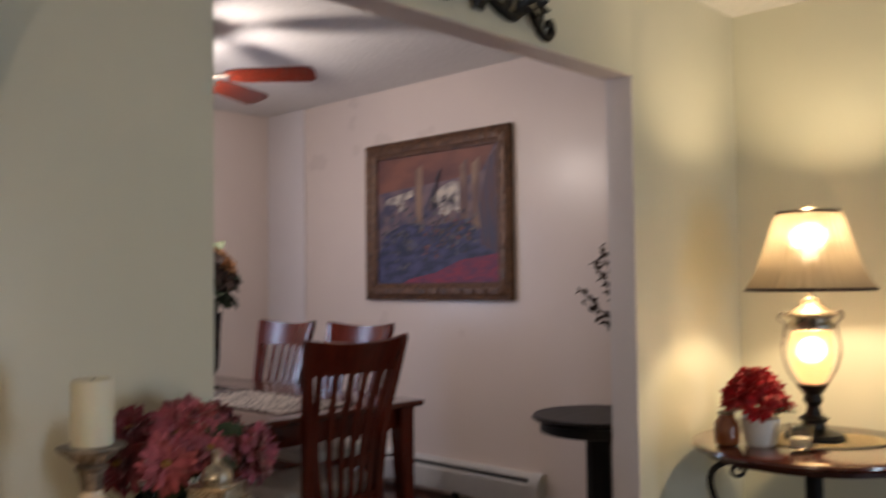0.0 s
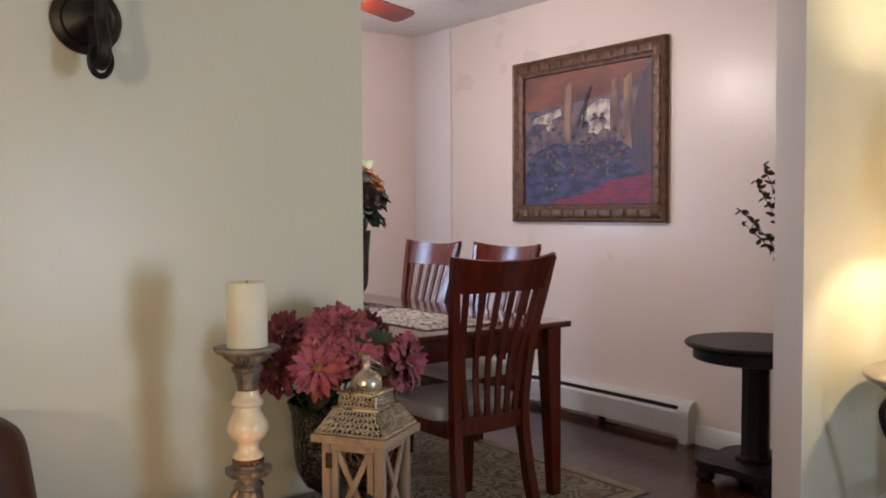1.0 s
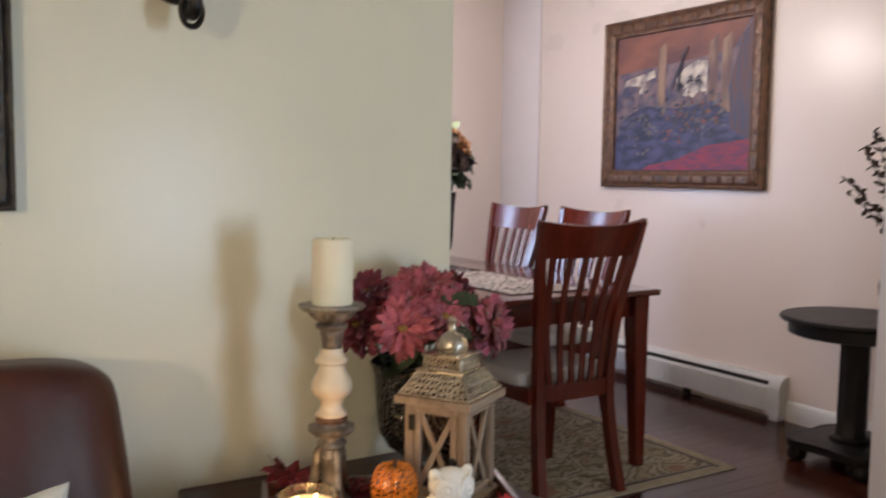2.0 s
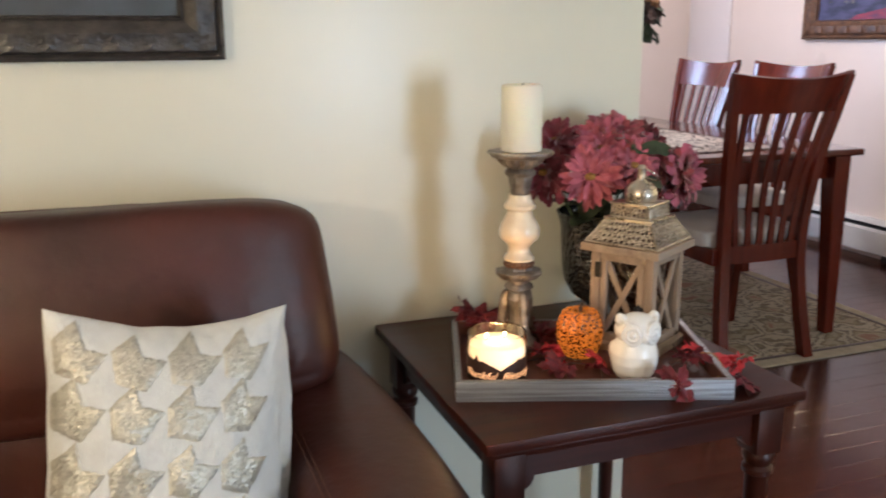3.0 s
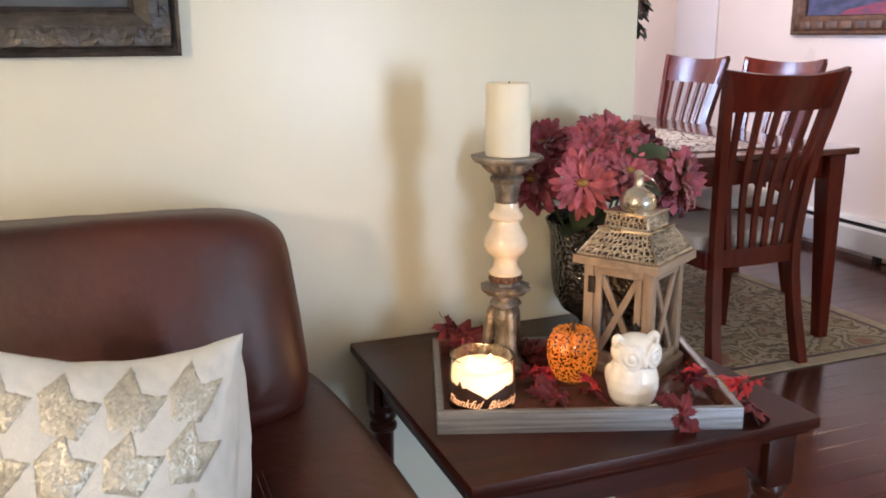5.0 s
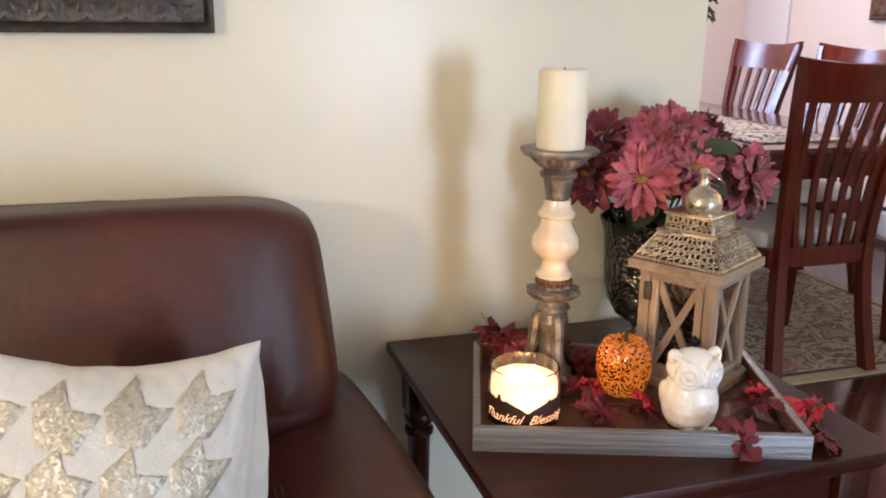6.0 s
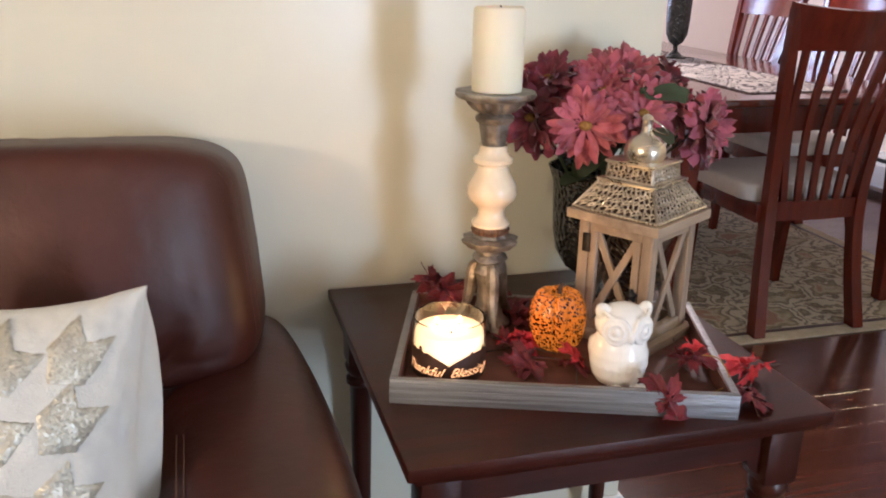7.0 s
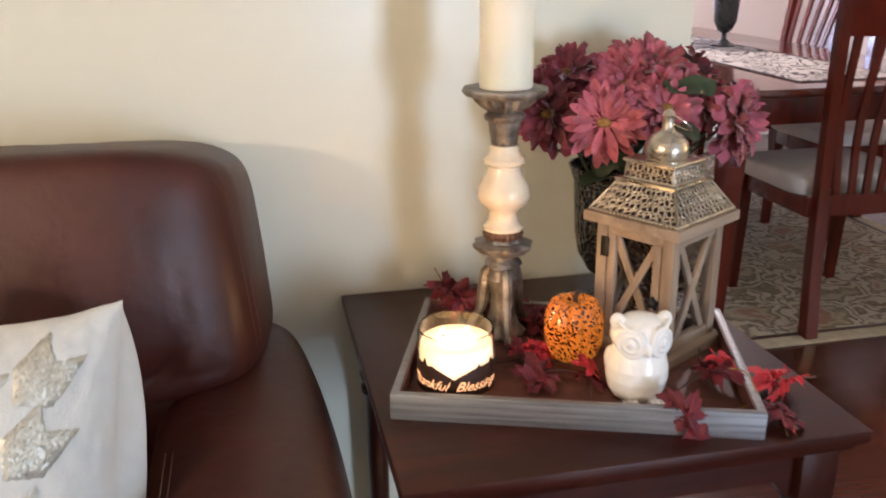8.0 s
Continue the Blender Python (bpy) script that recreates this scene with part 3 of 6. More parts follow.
def leafy_feet(t, mat):
    for k in range(3):
        a = radians(265 + 120 * k)
        c, s = math.cos(a), math.sin(a)
        line = ((0.018, 0.102), (0.024, 0.092), (0.027, 0.070), (0.030, 0.046), (0.037, 0.025), (0.048, 0.011), (0.059, 0.009), (0.064, 0.015), (0.061, 0.021))
        pts = smooth_line([(r * c, r * s, z) for r, z in line], 5)
        rad = [0.0070 + 0.0030 * math.sin(math.pi * min(1, i / 18)) - 0.0030 * max(0.0, (i - 22) / 18) for i in range(len(pts))]
        part("foot", tube(pts, rad, 8), mat, t)


def candlestick():
    t = thing("candlestick", -0.389, -0.236, BED, 0, "ornate antique silver candlestick with a cream glass stem", "candlestick")
    leafy_feet(t, BRONZE)

    def fit(profile):
        old, low = (0, 0.105, 0.132, 0.172, 0.234, 0.304, 0.342, 0.370), (0, 0.100, 0.122, 0.160, 0.212, 0.280, 0.326, 0.356)
        return [(r, float(np.interp(z, old, low))) for r, z in profile]
    part("base_hub", lathe(fit([(0.032, 0.003), (0.033, 0.008), (0.024, 0.017), (0.017, 0.040), (0.016, 0.065), (0.021, 0.086), (0.024, 0.094), (0.021, 0.101), (0.019, 0.108), (0.026, 0.116), (0.024, 0.122), (0.019, 0.127),
                            (0.021, 0.136)]), 28, (0, 0, 0), None, 3, 0.10), BRONZE, t)
    part("petal_collar", lathe(fit([(0.018, 0.132), (0.030, 0.137), (0.040, 0.147), (0.041, 0.151), (0.035, 0.154), (0.025, 0.155), (0.022, 0.160)]), 48, (0, 0, 0), None, 8, 0.07), BRONZE, t)
    part("beaded_ring", lathe(fit([(0.020, 0.158), (0.026, 0.161), (0.028, 0.167), (0.025, 0.172), (0.02, 0.173)]), 64, (0, 0, 0), None, 20, 0.035), COPPER, t)
    part("glass_stem", lathe(fit([(0.018, 0.172), (0.027, 0.173), (0.028, 0.178), (0.024, 0.184), (0.0205, 0.190), (0.0195, 0.200), (0.021, 0.206), (0.026, 0.212), (0.0345, 0.222), (0.0372, 0.234),
                              (0.0345, 0.247), (0.028, 0.258), (0.0235, 0.268), (0.0225, 0.274), (0.0285, 0.279), (0.0285, 0.285), (0.023, 0.290), (0.0205, 0.297), (0.020, 0.304)]), 40),
         OPAL, t, "cream marbled glass stem")
    part("neck_cup", lathe(fit([(0.016, 0.302), (0.017, 0.304), (0.0225, 0.330), (0.027, 0.333), (0.028, 0.337), (0.022, 0.341), (0.017, 0.344)]), 32, (0, 0, 0), None, 8, 0.035), BRONZE, t)
    part("gadroon_bowl", lathe(fit([(0.014, 0.338), (0.020, 0.341), (0.031, 0.347), (0.039, 0.355), (0.0405, 0.359), (0.01, 0.360)]), 98, (0, 0, 0), None, 14, 0.075), BRONZE, t, "", 70)
    part("drip_plate", lathe(fit([(0.030, 0.357), (0.044, 0.359), (0.053, 0.362), (0.0575, 0.367), (0.0565, 0.372), (0.050, 0.374), (0.042, 0.371), (0.02, 0.370), (0.002, 0.370)]),
                             80, (0, 0, 0), None, 10, 0.030), BRONZE, t, "", 60)
    return t


candlestick()


def pillar_candle():
    t = thing("pillar_candle", -0.388, -0.236, BED + 0.3565, 0, "unlit ivory pillar candle on the candlestick", "candle")
    r = 0.0355
    part("wax", lathe([(r - 0.001, 0), (r, 0.002), (r, 0.109), (r - 0.002, 0.113), (r - 0.006, 0.114), (r - 0.010, 0.111), (0.004, 0.109)], 48), WAX, t)
    part("wick", tube([(0, 0, 0.108), (0.001, 0, 0.113), (0.002, 0, 0.115)], 0.0012, 6), TWIG, t, "short blackened wick")


pillar_candle()


def pumpkin():
    t = thing("pumpkin", -0.318, -0.338, BED, 20, "small orange speckled glass pumpkin in the tray", "pumpkin")
    bm = bmesh.new()
    rows = []
    for k in range(1, 36):
        f = k / 36
        a = math.pi * f
        r = 0.0405 * math.sin(a) ** 0.50 * (1.0 - 0.05 * math.cos(a))
        dip = math.exp(-((r / 0.017) ** 2))
        z = 0.0455 - 0.0445 * math.cos(a) - 0.010 * dip * (1 if f > 0.5 else -0.5)
        ring = []
        for i in range(120):
            b = 2 * math.pi * i / 120
            groove = (1 - abs(math.sin(5 * b + 0.25 * math.sin(3 * b)))) ** 2.2
            q = r * (1 - 0.150 * groove * math.sin(a) ** 0.3)
            ring.append(bm.verts.new((q * math.cos(b), q * math.sin(b), z + 0.003 * (1 - groove) * (1 if f > 0.8 else 0))))
        rows.append(ring)
    grid_faces(bm, rows)
    part("shell", bm, PUMPKIN, t, "", 70)
    part("stem", tube(smooth_line([(0, 0, 0.077), (0.0005, 0, 0.086), (0.002, 0.001, 0.093), (0.007, 0.003, 0.098)], 3), [0.0075, 0.006, 0.0045, 0.0036, 0.0032, 0.003, 0.003, 0.003, 0.003, 0.0032], 8), TWIG, t, "dark twisted stem")


pumpkin()


def ball(c, r, bm=None, m=None, u=20, v=14):
    bm = bm or bmesh.new()
    tr = Matrix.Translation(c) @ (m or Matrix()) @ Matrix.Diagonal((*r, 1))
    bmesh.ops.create_uvsphere(bm, u_segments=u, v_segments=v, radius=1, matrix=tr)
    return bm


def owl():
    # one glazed figure: round body, broad head with ear tufts, ringed eyes, brows, beak, folded wings, tail and feet in one skin
    bm = lathe([(0.022, 0.0), (0.029, 0.003), (0.036, 0.014), (0.0398, 0.030), (0.0395, 0.044), (0.0362, 0.057), (0.0325, 0.066), (0.020, 0.072), (0.002, 0.074)], 44)
    ball((0, -0.002, 0.085), (0.0375, 0.0325, 0.0270), bm, None, 28, 20)
    for s in (-1, 1):
        ball((s * 0.0290, -0.004, 0.1015), (0.0105, 0.0095, 0.0130), bm, Matrix.Rotation(radians(s * 24), 4, "Y"))
        # facial disc, two rings and the pupil
        disc = Matrix.Translation((s * 0.0180, -0.0275, 0.0835)) @ Matrix.Rotation(radians(s * 29), 4, "Z")
        bmesh.ops.create_uvsphere(bm, u_segments=24, v_segments=14, radius=1, matrix=disc @ Matrix.Diagonal((0.0195, 0.0060, 0.0200, 1)))
        for rr, th, fw in ((0.0180, 0.0013, -0.0030), (0.0105, 0.0012, -0.0058)):
            tube([disc @ Vector((rr * math.cos(k * math.pi / 12), fw, rr * math.sin(k * math.pi / 12))) for k in range(25)], th, 6, bm)
        bmesh.ops.create_uvsphere(bm, u_segments=12, v_segments=8, radius=1, matrix=disc @ Matrix.Translation((0, -0.0062, 0)) @ Matrix.Diagonal((0.0048, 0.0024, 0.0048, 1)))
        # brow from the ear down to the beak
        brow = smooth_line([(s * 0.0325, -0.014, 0.1065), (s * 0.022, -0.0265, 0.0985), (s * 0.010, -0.0335, 0.0915), (0, -0.0375, 0.0815)], 5)
        tube(brow, [0.0028 + 0.0010 * math.sin(math.pi * i / (len(brow) - 1)) for i in range(len(brow))], 8, bm)
        ball((s * 0.0268, 0.011, 0.038), (0.0110, 0.023, 0.025), bm, Matrix.Rotation(radians(s * 10), 4, "Y"))
        for k in (-1, 0, 1):
            ball((s * 0.0165 + k * 0.0070, -0.0335, 0.0045), (0.0046, 0.0085, 0.0045), bm, None, 10, 6)
    lathe([(0.001, 0), (0.0040, 0.004), (0.0046, 0.010), (0.001, 0.016)], 12, (0, -0.0385, 0.068), bm)
    ball((0, 0.040, 0.012), (0.018, 0.014, 0.008), bm)
    bmesh.ops.recalc_face_normals(bm, faces=bm.faces[:])
    ob = part("owl_figurine", bm, PORCELAIN, None, "", 60)
    rm = ob.modifiers.new("skin", "REMESH")
    rm.mode, rm.voxel_size, rm.use_smooth_shade = "VOXEL", 0.0011, True
    sm = ob.modifiers.new("soften", "SMOOTH")
    sm.iterations = 5
    ob.matrix_basis = pose(-0.277, -0.449, BED, 0, 0, -6) @ Matrix.Diagonal((0.97, 0.97, 1.0, 1))
    return tagged(ob, "glossy white porcelain owl figurine in the tray", "figurine")


owl()


def petal(bm, base, direction, up, length, width, cup, n=5, round_tip=False, ruffle=0.0):
    side = direction.cross(up).normalized()
    rows = []
    for i in range(n + 1):
        f = i / n
        if round_tip:
            w = width * (0.38 + 0.62 * math.sin(math.pi / 2 * min(1, f / 0.68))) * math.sqrt(max(0.10, 1 - (max(0.0, f - 0.68) / 0.33) ** 2))
        else:
            w = width * (0.35 + 0.65 * math.sin(math.pi * min(1, f * 0.85 + 0.08))) * (1 if f < 0.95 else 0.55)
        p = base + direction * (length * f) + up * (cup * length * (f * f - 0.35 * f))
        rows.append([bm.verts.new(p + side * w * s + up * (0.22 * w * abs(s) + ruffle * length * f * noise.noise(p * 60 + side * s * 3))) for s in (-1, 0, 1)])
    grid_faces(bm, rows, False, False)


def lantern():
    t = thing("lantern", -0.186, -0.305, BED, 31, "weathered wooden lantern with pierced silver tin roof", "lantern")
    a = 0.060                       # half width of the body
    part("base_plate", box((0, 0, 0.007), (0.142, 0.142, 0.014), 0.002), DRIFT_H, t)
    for sx in (-1, 1):
        for sy in (-1, 1):
            part("corner_post", box((sx * (a - 0.008), sy * (a - 0.008), 0.097), (0.017, 0.017, 0.166), 0.0015), DRIFT, t)
    for k in range(4):
        r = Matrix.Rotation(radians(90 * k), 4, "Z")
        part("bottom_rail", box((0, -(a - 0.007), 0.022), (0.086, 0.012, 0.016), 0.001, r), DRIFT_H, t)
        part("top_rail", box((0, -(a - 0.007), 0.171), (0.086, 0.012, 0.016), 0.001, r), DRIFT_H, t)
        part("glass_pane", box((0, -(a - 0.014), 0.097), (0.088, 0.0016, 0.134), 0, r), WEAKPANE, t, "clear pane with weak reflection").visible_shadow = False
        for s in (-1, 1):
            brace = Matrix.Translation((0, -(a - 0.006 + s * 0.0015), 0.097)) @ Matrix.Rotation(radians(s * 27), 4, "Y")
            part("cross_brace", box((0, 0, 0), (0.011, 0.006, 0.150), 0.001, r @ brace), DRIFT, t)
    part("door_stile", box((0.0, -(a - 0.005), 0.097), (0.012, 0.010, 0.134), 0.001, Matrix.Rotation(radians(-90), 4, "Z") @ Matrix.Translation((0.036, 0, 0))), DRIFT, t)
    part("door_stile", box((0.0, -(a - 0.005), 0.097), (0.012, 0.010, 0.134), 0.001, Matrix.Rotation(radians(-90), 4, "Z") @ Matrix.Translation((-0.036, 0, 0))), DRIFT, t)
    part("hinge", box((-(a + 0.001), 0.046, 0.145), (0.004, 0.012, 0.028), 0.001), IRON, t, "dark iron hinge")
    part("latch", lathe([(0.003, 0), (0.009, 0.002), (0.008, 0.005), (0.003, 0.008)], 10, (0, 0, 0), None, 5, 0.2, True,
                        Matrix.Translation((-(a + 0.001), -0.036, 0.085)) @ Matrix.Rotation(radians(-90), 4, "Y")), IRON, t, "dark iron flower latch")
    part("eave", box((0, 0, 0.187), (0.150, 0.150, 0.014), 0.002), DRIFT_H, t)
    z0 = 0.194
    # pierced roof: a tin frame of sloping strips with round holes between
    def frustum(name, r0, r1, za, zb, cols, rows_n):
        bm = bmesh.new()
        rj = random.Random(cols)
        for k in range(4):
            rot = Matrix.Rotation(radians(90 * k), 4, "Z")
            def P(u, v, lift=0.0):
                q = r0 + (r1 - r0) * v
                n = Vector((0, -(zb - za), r0 - r1)).normalized() if zb > za else Vector((0, -1, 0))
                return rot @ (Vector((u * q, -q, za + (zb - za) * v)) + lift * Vector((0, -abs(n.y), abs(n.z))))
            for e0, e1 in (((-1, 0), (1, 0)), ((-1, 1), (1, 1)), ((-1, 0), (-1, 1)), ((1, 0), (1, 1))):
                tube([P(*e0), P(*e1)], 0.0024, 6, bm)
            for i in range(cols):
                for j in range(rows_n):
                    u, v = -1 + (2 * i + 1 + (j % 2) * 0.6 - 0.3 + rj.uniform(-0.35, 0.35)) / cols, (j + 0.5 + rj.uniform(-0.18, 0.18)) / rows_n
                    w = 0.55 * (r0 + (r1 - r0) * v) * 2 / cols
                    ring = []
                    for q in range(9):
                        an = q * math.pi / 4
                        ring.append(P(max(-0.99, min(0.99, u + w * math.cos(an) / (r0 + (r1 - r0) * v))), max(0.01, min(0.99, v + 0.62 / rows_n * math.sin(an)))))
                    tube(ring, 0.0011, 4, bm)
                    tube([P(max(-0.98, u - 0.8 / cols), v, 0.0006), P(min(0.98, u + 0.8 / cols), min(0.98, v + 0.3 / rows_n), 0.0006)], 0.0012, 4, bm)
        return part(name, bm, TIN, t, "pierced silver tin", 60)
    # added dark solid that gives the holes their shade
    part("shade_sheet", lathe([(0.076, z0 + 0.001), (0.050, z0 + 0.040), (0.044, z0 + 0.064)], 4, (0, 0, 0), None, 0, 0, True, Matrix.Rotation(radians(45), 4, "Z")), JARBAND, t,
         "dark sheet standing in for the shade behind the piercing", )
    frustum("roof_skirt", 0.068, 0.043, z0 + 0.003, z0 + 0.042, 13, 4)
    for k in range(4):
        rot = Matrix.Rotation(radians(90 * k), 4, "Z")
        for q in range(22):
            part("rim_bead", ball(rot @ Vector((-0.068 + 0.136 * q / 22, -0.0685, z0 + 0.003)), (0.0022, 0.0022, 0.0022), None, None, 8, 6), SILVER, t)
    part("roof_rim", box((0, 0, z0 + 0.044), (0.094, 0.094, 0.004), 0.001), SILVER, t)
    frustum("roof_tier", 0.037, 0.035, z0 + 0.046, z0 + 0.068, 9, 2)
    part("tier_cap", box((0, 0, z0 + 0.070), (0.080, 0.080, 0.004), 0.001), SILVER, t)
    part("dome", lathe([(0.026, z0 + 0.072), (0.029, z0 + 0.077), (0.0295, z0 + 0.086), (0.027, z0 + 0.095), (0.020, z0 + 0.103), (0.011, z0 + 0.107), (0.0078, z0 + 0.112), (0.0072, z0 + 0.127),
                        (0.0085, z0 + 0.129), (0.006, z0 + 0.134), (0.002, z0 + 0.136)], 32), SILVER, t, "shiny silver dome")
    # ring through the finial, fallen to one side against the dome
    hang = Matrix.Translation((0, 0, z0 + 0.130)) @ Matrix.Rotation(radians(-20), 4, "Z") @ Matrix.Rotation(radians(38), 4, "Y")
    ring = [hang @ Vector((0.020 + 0.0205 * math.cos(k * math.pi / 14), 0.0205 * math.sin(k * math.pi / 14), 0)) for k in range(29)]
    part("ring_handle", tube(ring, 0.0012, 6), SILVER, t)
    part("seed_filling", lathe([(0.044, 0.0145), (0.042, 0.036), (0.028, 0.048), (0.002, 0.052)], 20, (0, 0, 0), None, 7, 0.06), SEEDFILL, t, "dark copper glitter filling")
    # dark scaled filler added to darken the inside, a bead garland wound round it
    cone = bmesh.new()
    for k in range(90):
        f = k / 90
        an, r = 2.4 * k, 0.042 * math.sin(math.pi * (0.12 + 0.80 * f)) ** 0.7
        d = Vector((math.cos(an), math.sin(an), 0.25 + 0.5 * f)).normalized()
        petal(cone, Vector((0.4 * r * math.cos(an), 0.4 * r * math.sin(an), 0.045 + 0.105 * f)), d, (Vector((0, 0, 1)) - d * d.z).normalized(), r * 0.8, 0.0090, 0.25, 3)
    part("dark_filler", cone, SEEDFILL, t, "dark glittered filler in the lantern")
    rb = random.Random(4)
    for k in range(64):
        f = k / 64
        an, r = 19 * f, 0.031 + 0.006 * math.sin(9 * f)
        bead = ball((r * math.cos(an), r * math.sin(an), 0.040 + 0.118 * f + rb.uniform(-0.003, 0.003)), (0.0017, 0.0017, 0.0017), None, None, 8, 6)
        part("bead", bead, SILVER if k % 3 else COPPER, t)
    return t


lantern()


def maple_leaf(bm, m, size, curl):
    """A five-lobed leaf with pointed, toothed lobes, creased along the veins and cupped."""
    tips = []
    for ang, ln in ((-118, 0.62), (-57, 0.88), (0, 1.0), (57, 0.88), (118, 0.62)):
        tips += [(ang + da, ln * f) for da, f in ((-22, 0.62), (-15, 0.80), (-8, 0.76), (0, 1.0), (8, 0.76), (15, 0.80), (22, 0.62))]
        tips.append((ang + 28.5, 0.48))
    tips[-1] = (180, 0.10)

    def at(a, r):
        x, y = size * r * math.sin(radians(a)), size * r * math.cos(radians(a))
        vein = min(abs(((a - v + 180) % 360) - 180) for v in (-118, -57, 0, 57, 118)) / 28
        z = curl * r * r * size + 0.16 * size * r * min(1, vein) + 0.26 * size * noise.noise((3.2 * x / size, 3.2 * y / size, curl * 9))
        return bm.verts.new(m @ Vector((x, y, z)))
    mid = bm.verts.new(m @ Vector((0, 0, 0)))
    rings = [[at(a, r * f) for a, r in tips] for f in (0.3, 0.65, 1.0)]
    grid_faces(bm, rings, True, False)
    for i in range(len(tips)):
        bm.faces.new((mid, rings[0][i], rings[0][(i + 1) % len(tips)]))
    stem = [m @ Vector((0.02 * size * math.sin(3 * k), -size * 0.14 * k, 0.01 * size * k)) for k in range(5)]
    tube(stem, 0.0007, 4, bm)


def leaf_sprig(x, y, z, leaves, seed, rz=0, tone=0, big=1.0):
    rnd = random.Random(seed)
    t = thing("leaf_sprig", x, y, z, rz, "crimson fabric maple leaf sprig lying by the candles", "artificial leaves", "autumn leaf sprigs")
    part("stem", tube(smooth_line([(-0.05, 0, 0.004), (0, 0.006, 0.012), (0.05, 0, 0.006)], 5), 0.0011, 5), TWIG, t)
    for k in range(leaves):
        bm = bmesh.new()
        m = pose(rnd.uniform(-0.035, 0.035), rnd.uniform(-0.02, 0.02), rnd.uniform(0.012, 0.026) * big, rnd.uniform(-38, 38) * big, rnd.uniform(-38, 38) * big, rnd.uniform(0, 360))
        maple_leaf(bm, m, rnd.uniform(0.034, 0.046) * (0.6 + 0.4 * big), rnd.uniform(-0.8, 0.5))
        part("leaf", bm, MAROON[tone if rnd.random() < 0.85 else 1 - tone], t, "", 100)
    return t


for args in ((-0.451, -0.169, BED + 0.004, 4, 23, 60, 0, 1.7), (-0.345, -0.235, BED, 4, 2, 80), (-0.376, -0.350, BED, 3, 3, -20), (-0.362, -0.390, BED, 2, 4, -10, 0, 0.7), (-0.318, -0.425, BED, 2, 5, 60),
             (-0.196, -0.462, BED + 0.005, 3, 6, 20), (-0.172, -0.43, BED + 0.012, 2, 7, 70, 1)):
    leaf_sprig(*args)
leaf_sprig(-0.078, -0.480, TOP + 0.004, 3, 8, 20, 1)
leaf_sprig(-0.118, -0.530, TOP, 2, 18, 60, 0)


def hanging_leaf():
    t = thing("hanging_leaf_sprig", -0.256, -0.537, TOP + 0.034, TA, "dark red fabric leaves draped over the tray rim", "artificial leaves", "autumn leaf sprigs")
    part("stem", tube(smooth_line([(-0.01, 0.03, 0.002), (-0.004, 0.005, 0.006), (0.004, -0.008, -0.012), (0.018, -0.012, -0.036)], 5), 0.0013, 5), TWIG, t)
    for x, y, z, rx, ry, rz, size, curl in ((-0.012, 0.004, 0.006, 35, 10, 20, 0.026, -0.5), (0.002, -0.008, -0.008, 96, 38, 178, 0.040, 0.35), (0.018, -0.013, -0.034, 84, -30, 200, 0.036, 0.5)):
        bm = bmesh.new()
        maple_leaf(bm, pose(x, y, z, rx, ry, rz), size, curl)
        part("leaf", bm, MAROON[0], t, "", 100)
    wire = smooth_line([(0.030, 0.035, -0.020), (0.060, 0.030, -0.016), (0.088, 0.040, -0.004), (0.082, 0.075, 0.012), (0.058, 0.090, 0.010)], 6)
    part("wire_stem", tube(wire, 0.0009, 5), SEED, t, "thin tan wire stem")


hanging_leaf()


def daisy(t, c, facing, radius, mat, layers, rnd, name="blossom", wide=0.16):
    z = Vector(facing).normalized()
    x = z.orthogonal().normalized()
    y = z.cross(x)
    bm = bmesh.new()
    for L in range(layers):
        n = (20 if layers > 2 else 21) - 3 * L
        for k in range(n):
            a = 2 * math.pi * (k + 0.5 * (L % 2)) / n + rnd.uniform(-0.08, 0.08)
            lift = 0.05 + 0.30 * L + rnd.uniform(-0.22, 0.26)
            d = (math.cos(a) * x + math.sin(a) * y) * math.cos(lift) + z * math.sin(lift)
            u = (z - d * z.dot(d)).normalized()
            ln = radius * (1 - 0.17 * L) * rnd.uniform(0.88, 1.08)
            petal(bm, Vector(c) + d * radius * 0.12, d, u, ln * 0.9, ln * wide, rnd.uniform(-0.40, 0.30), 6, True, 0.30)
    head = part(name, bm, mat, t, "", 70)
    return head, z


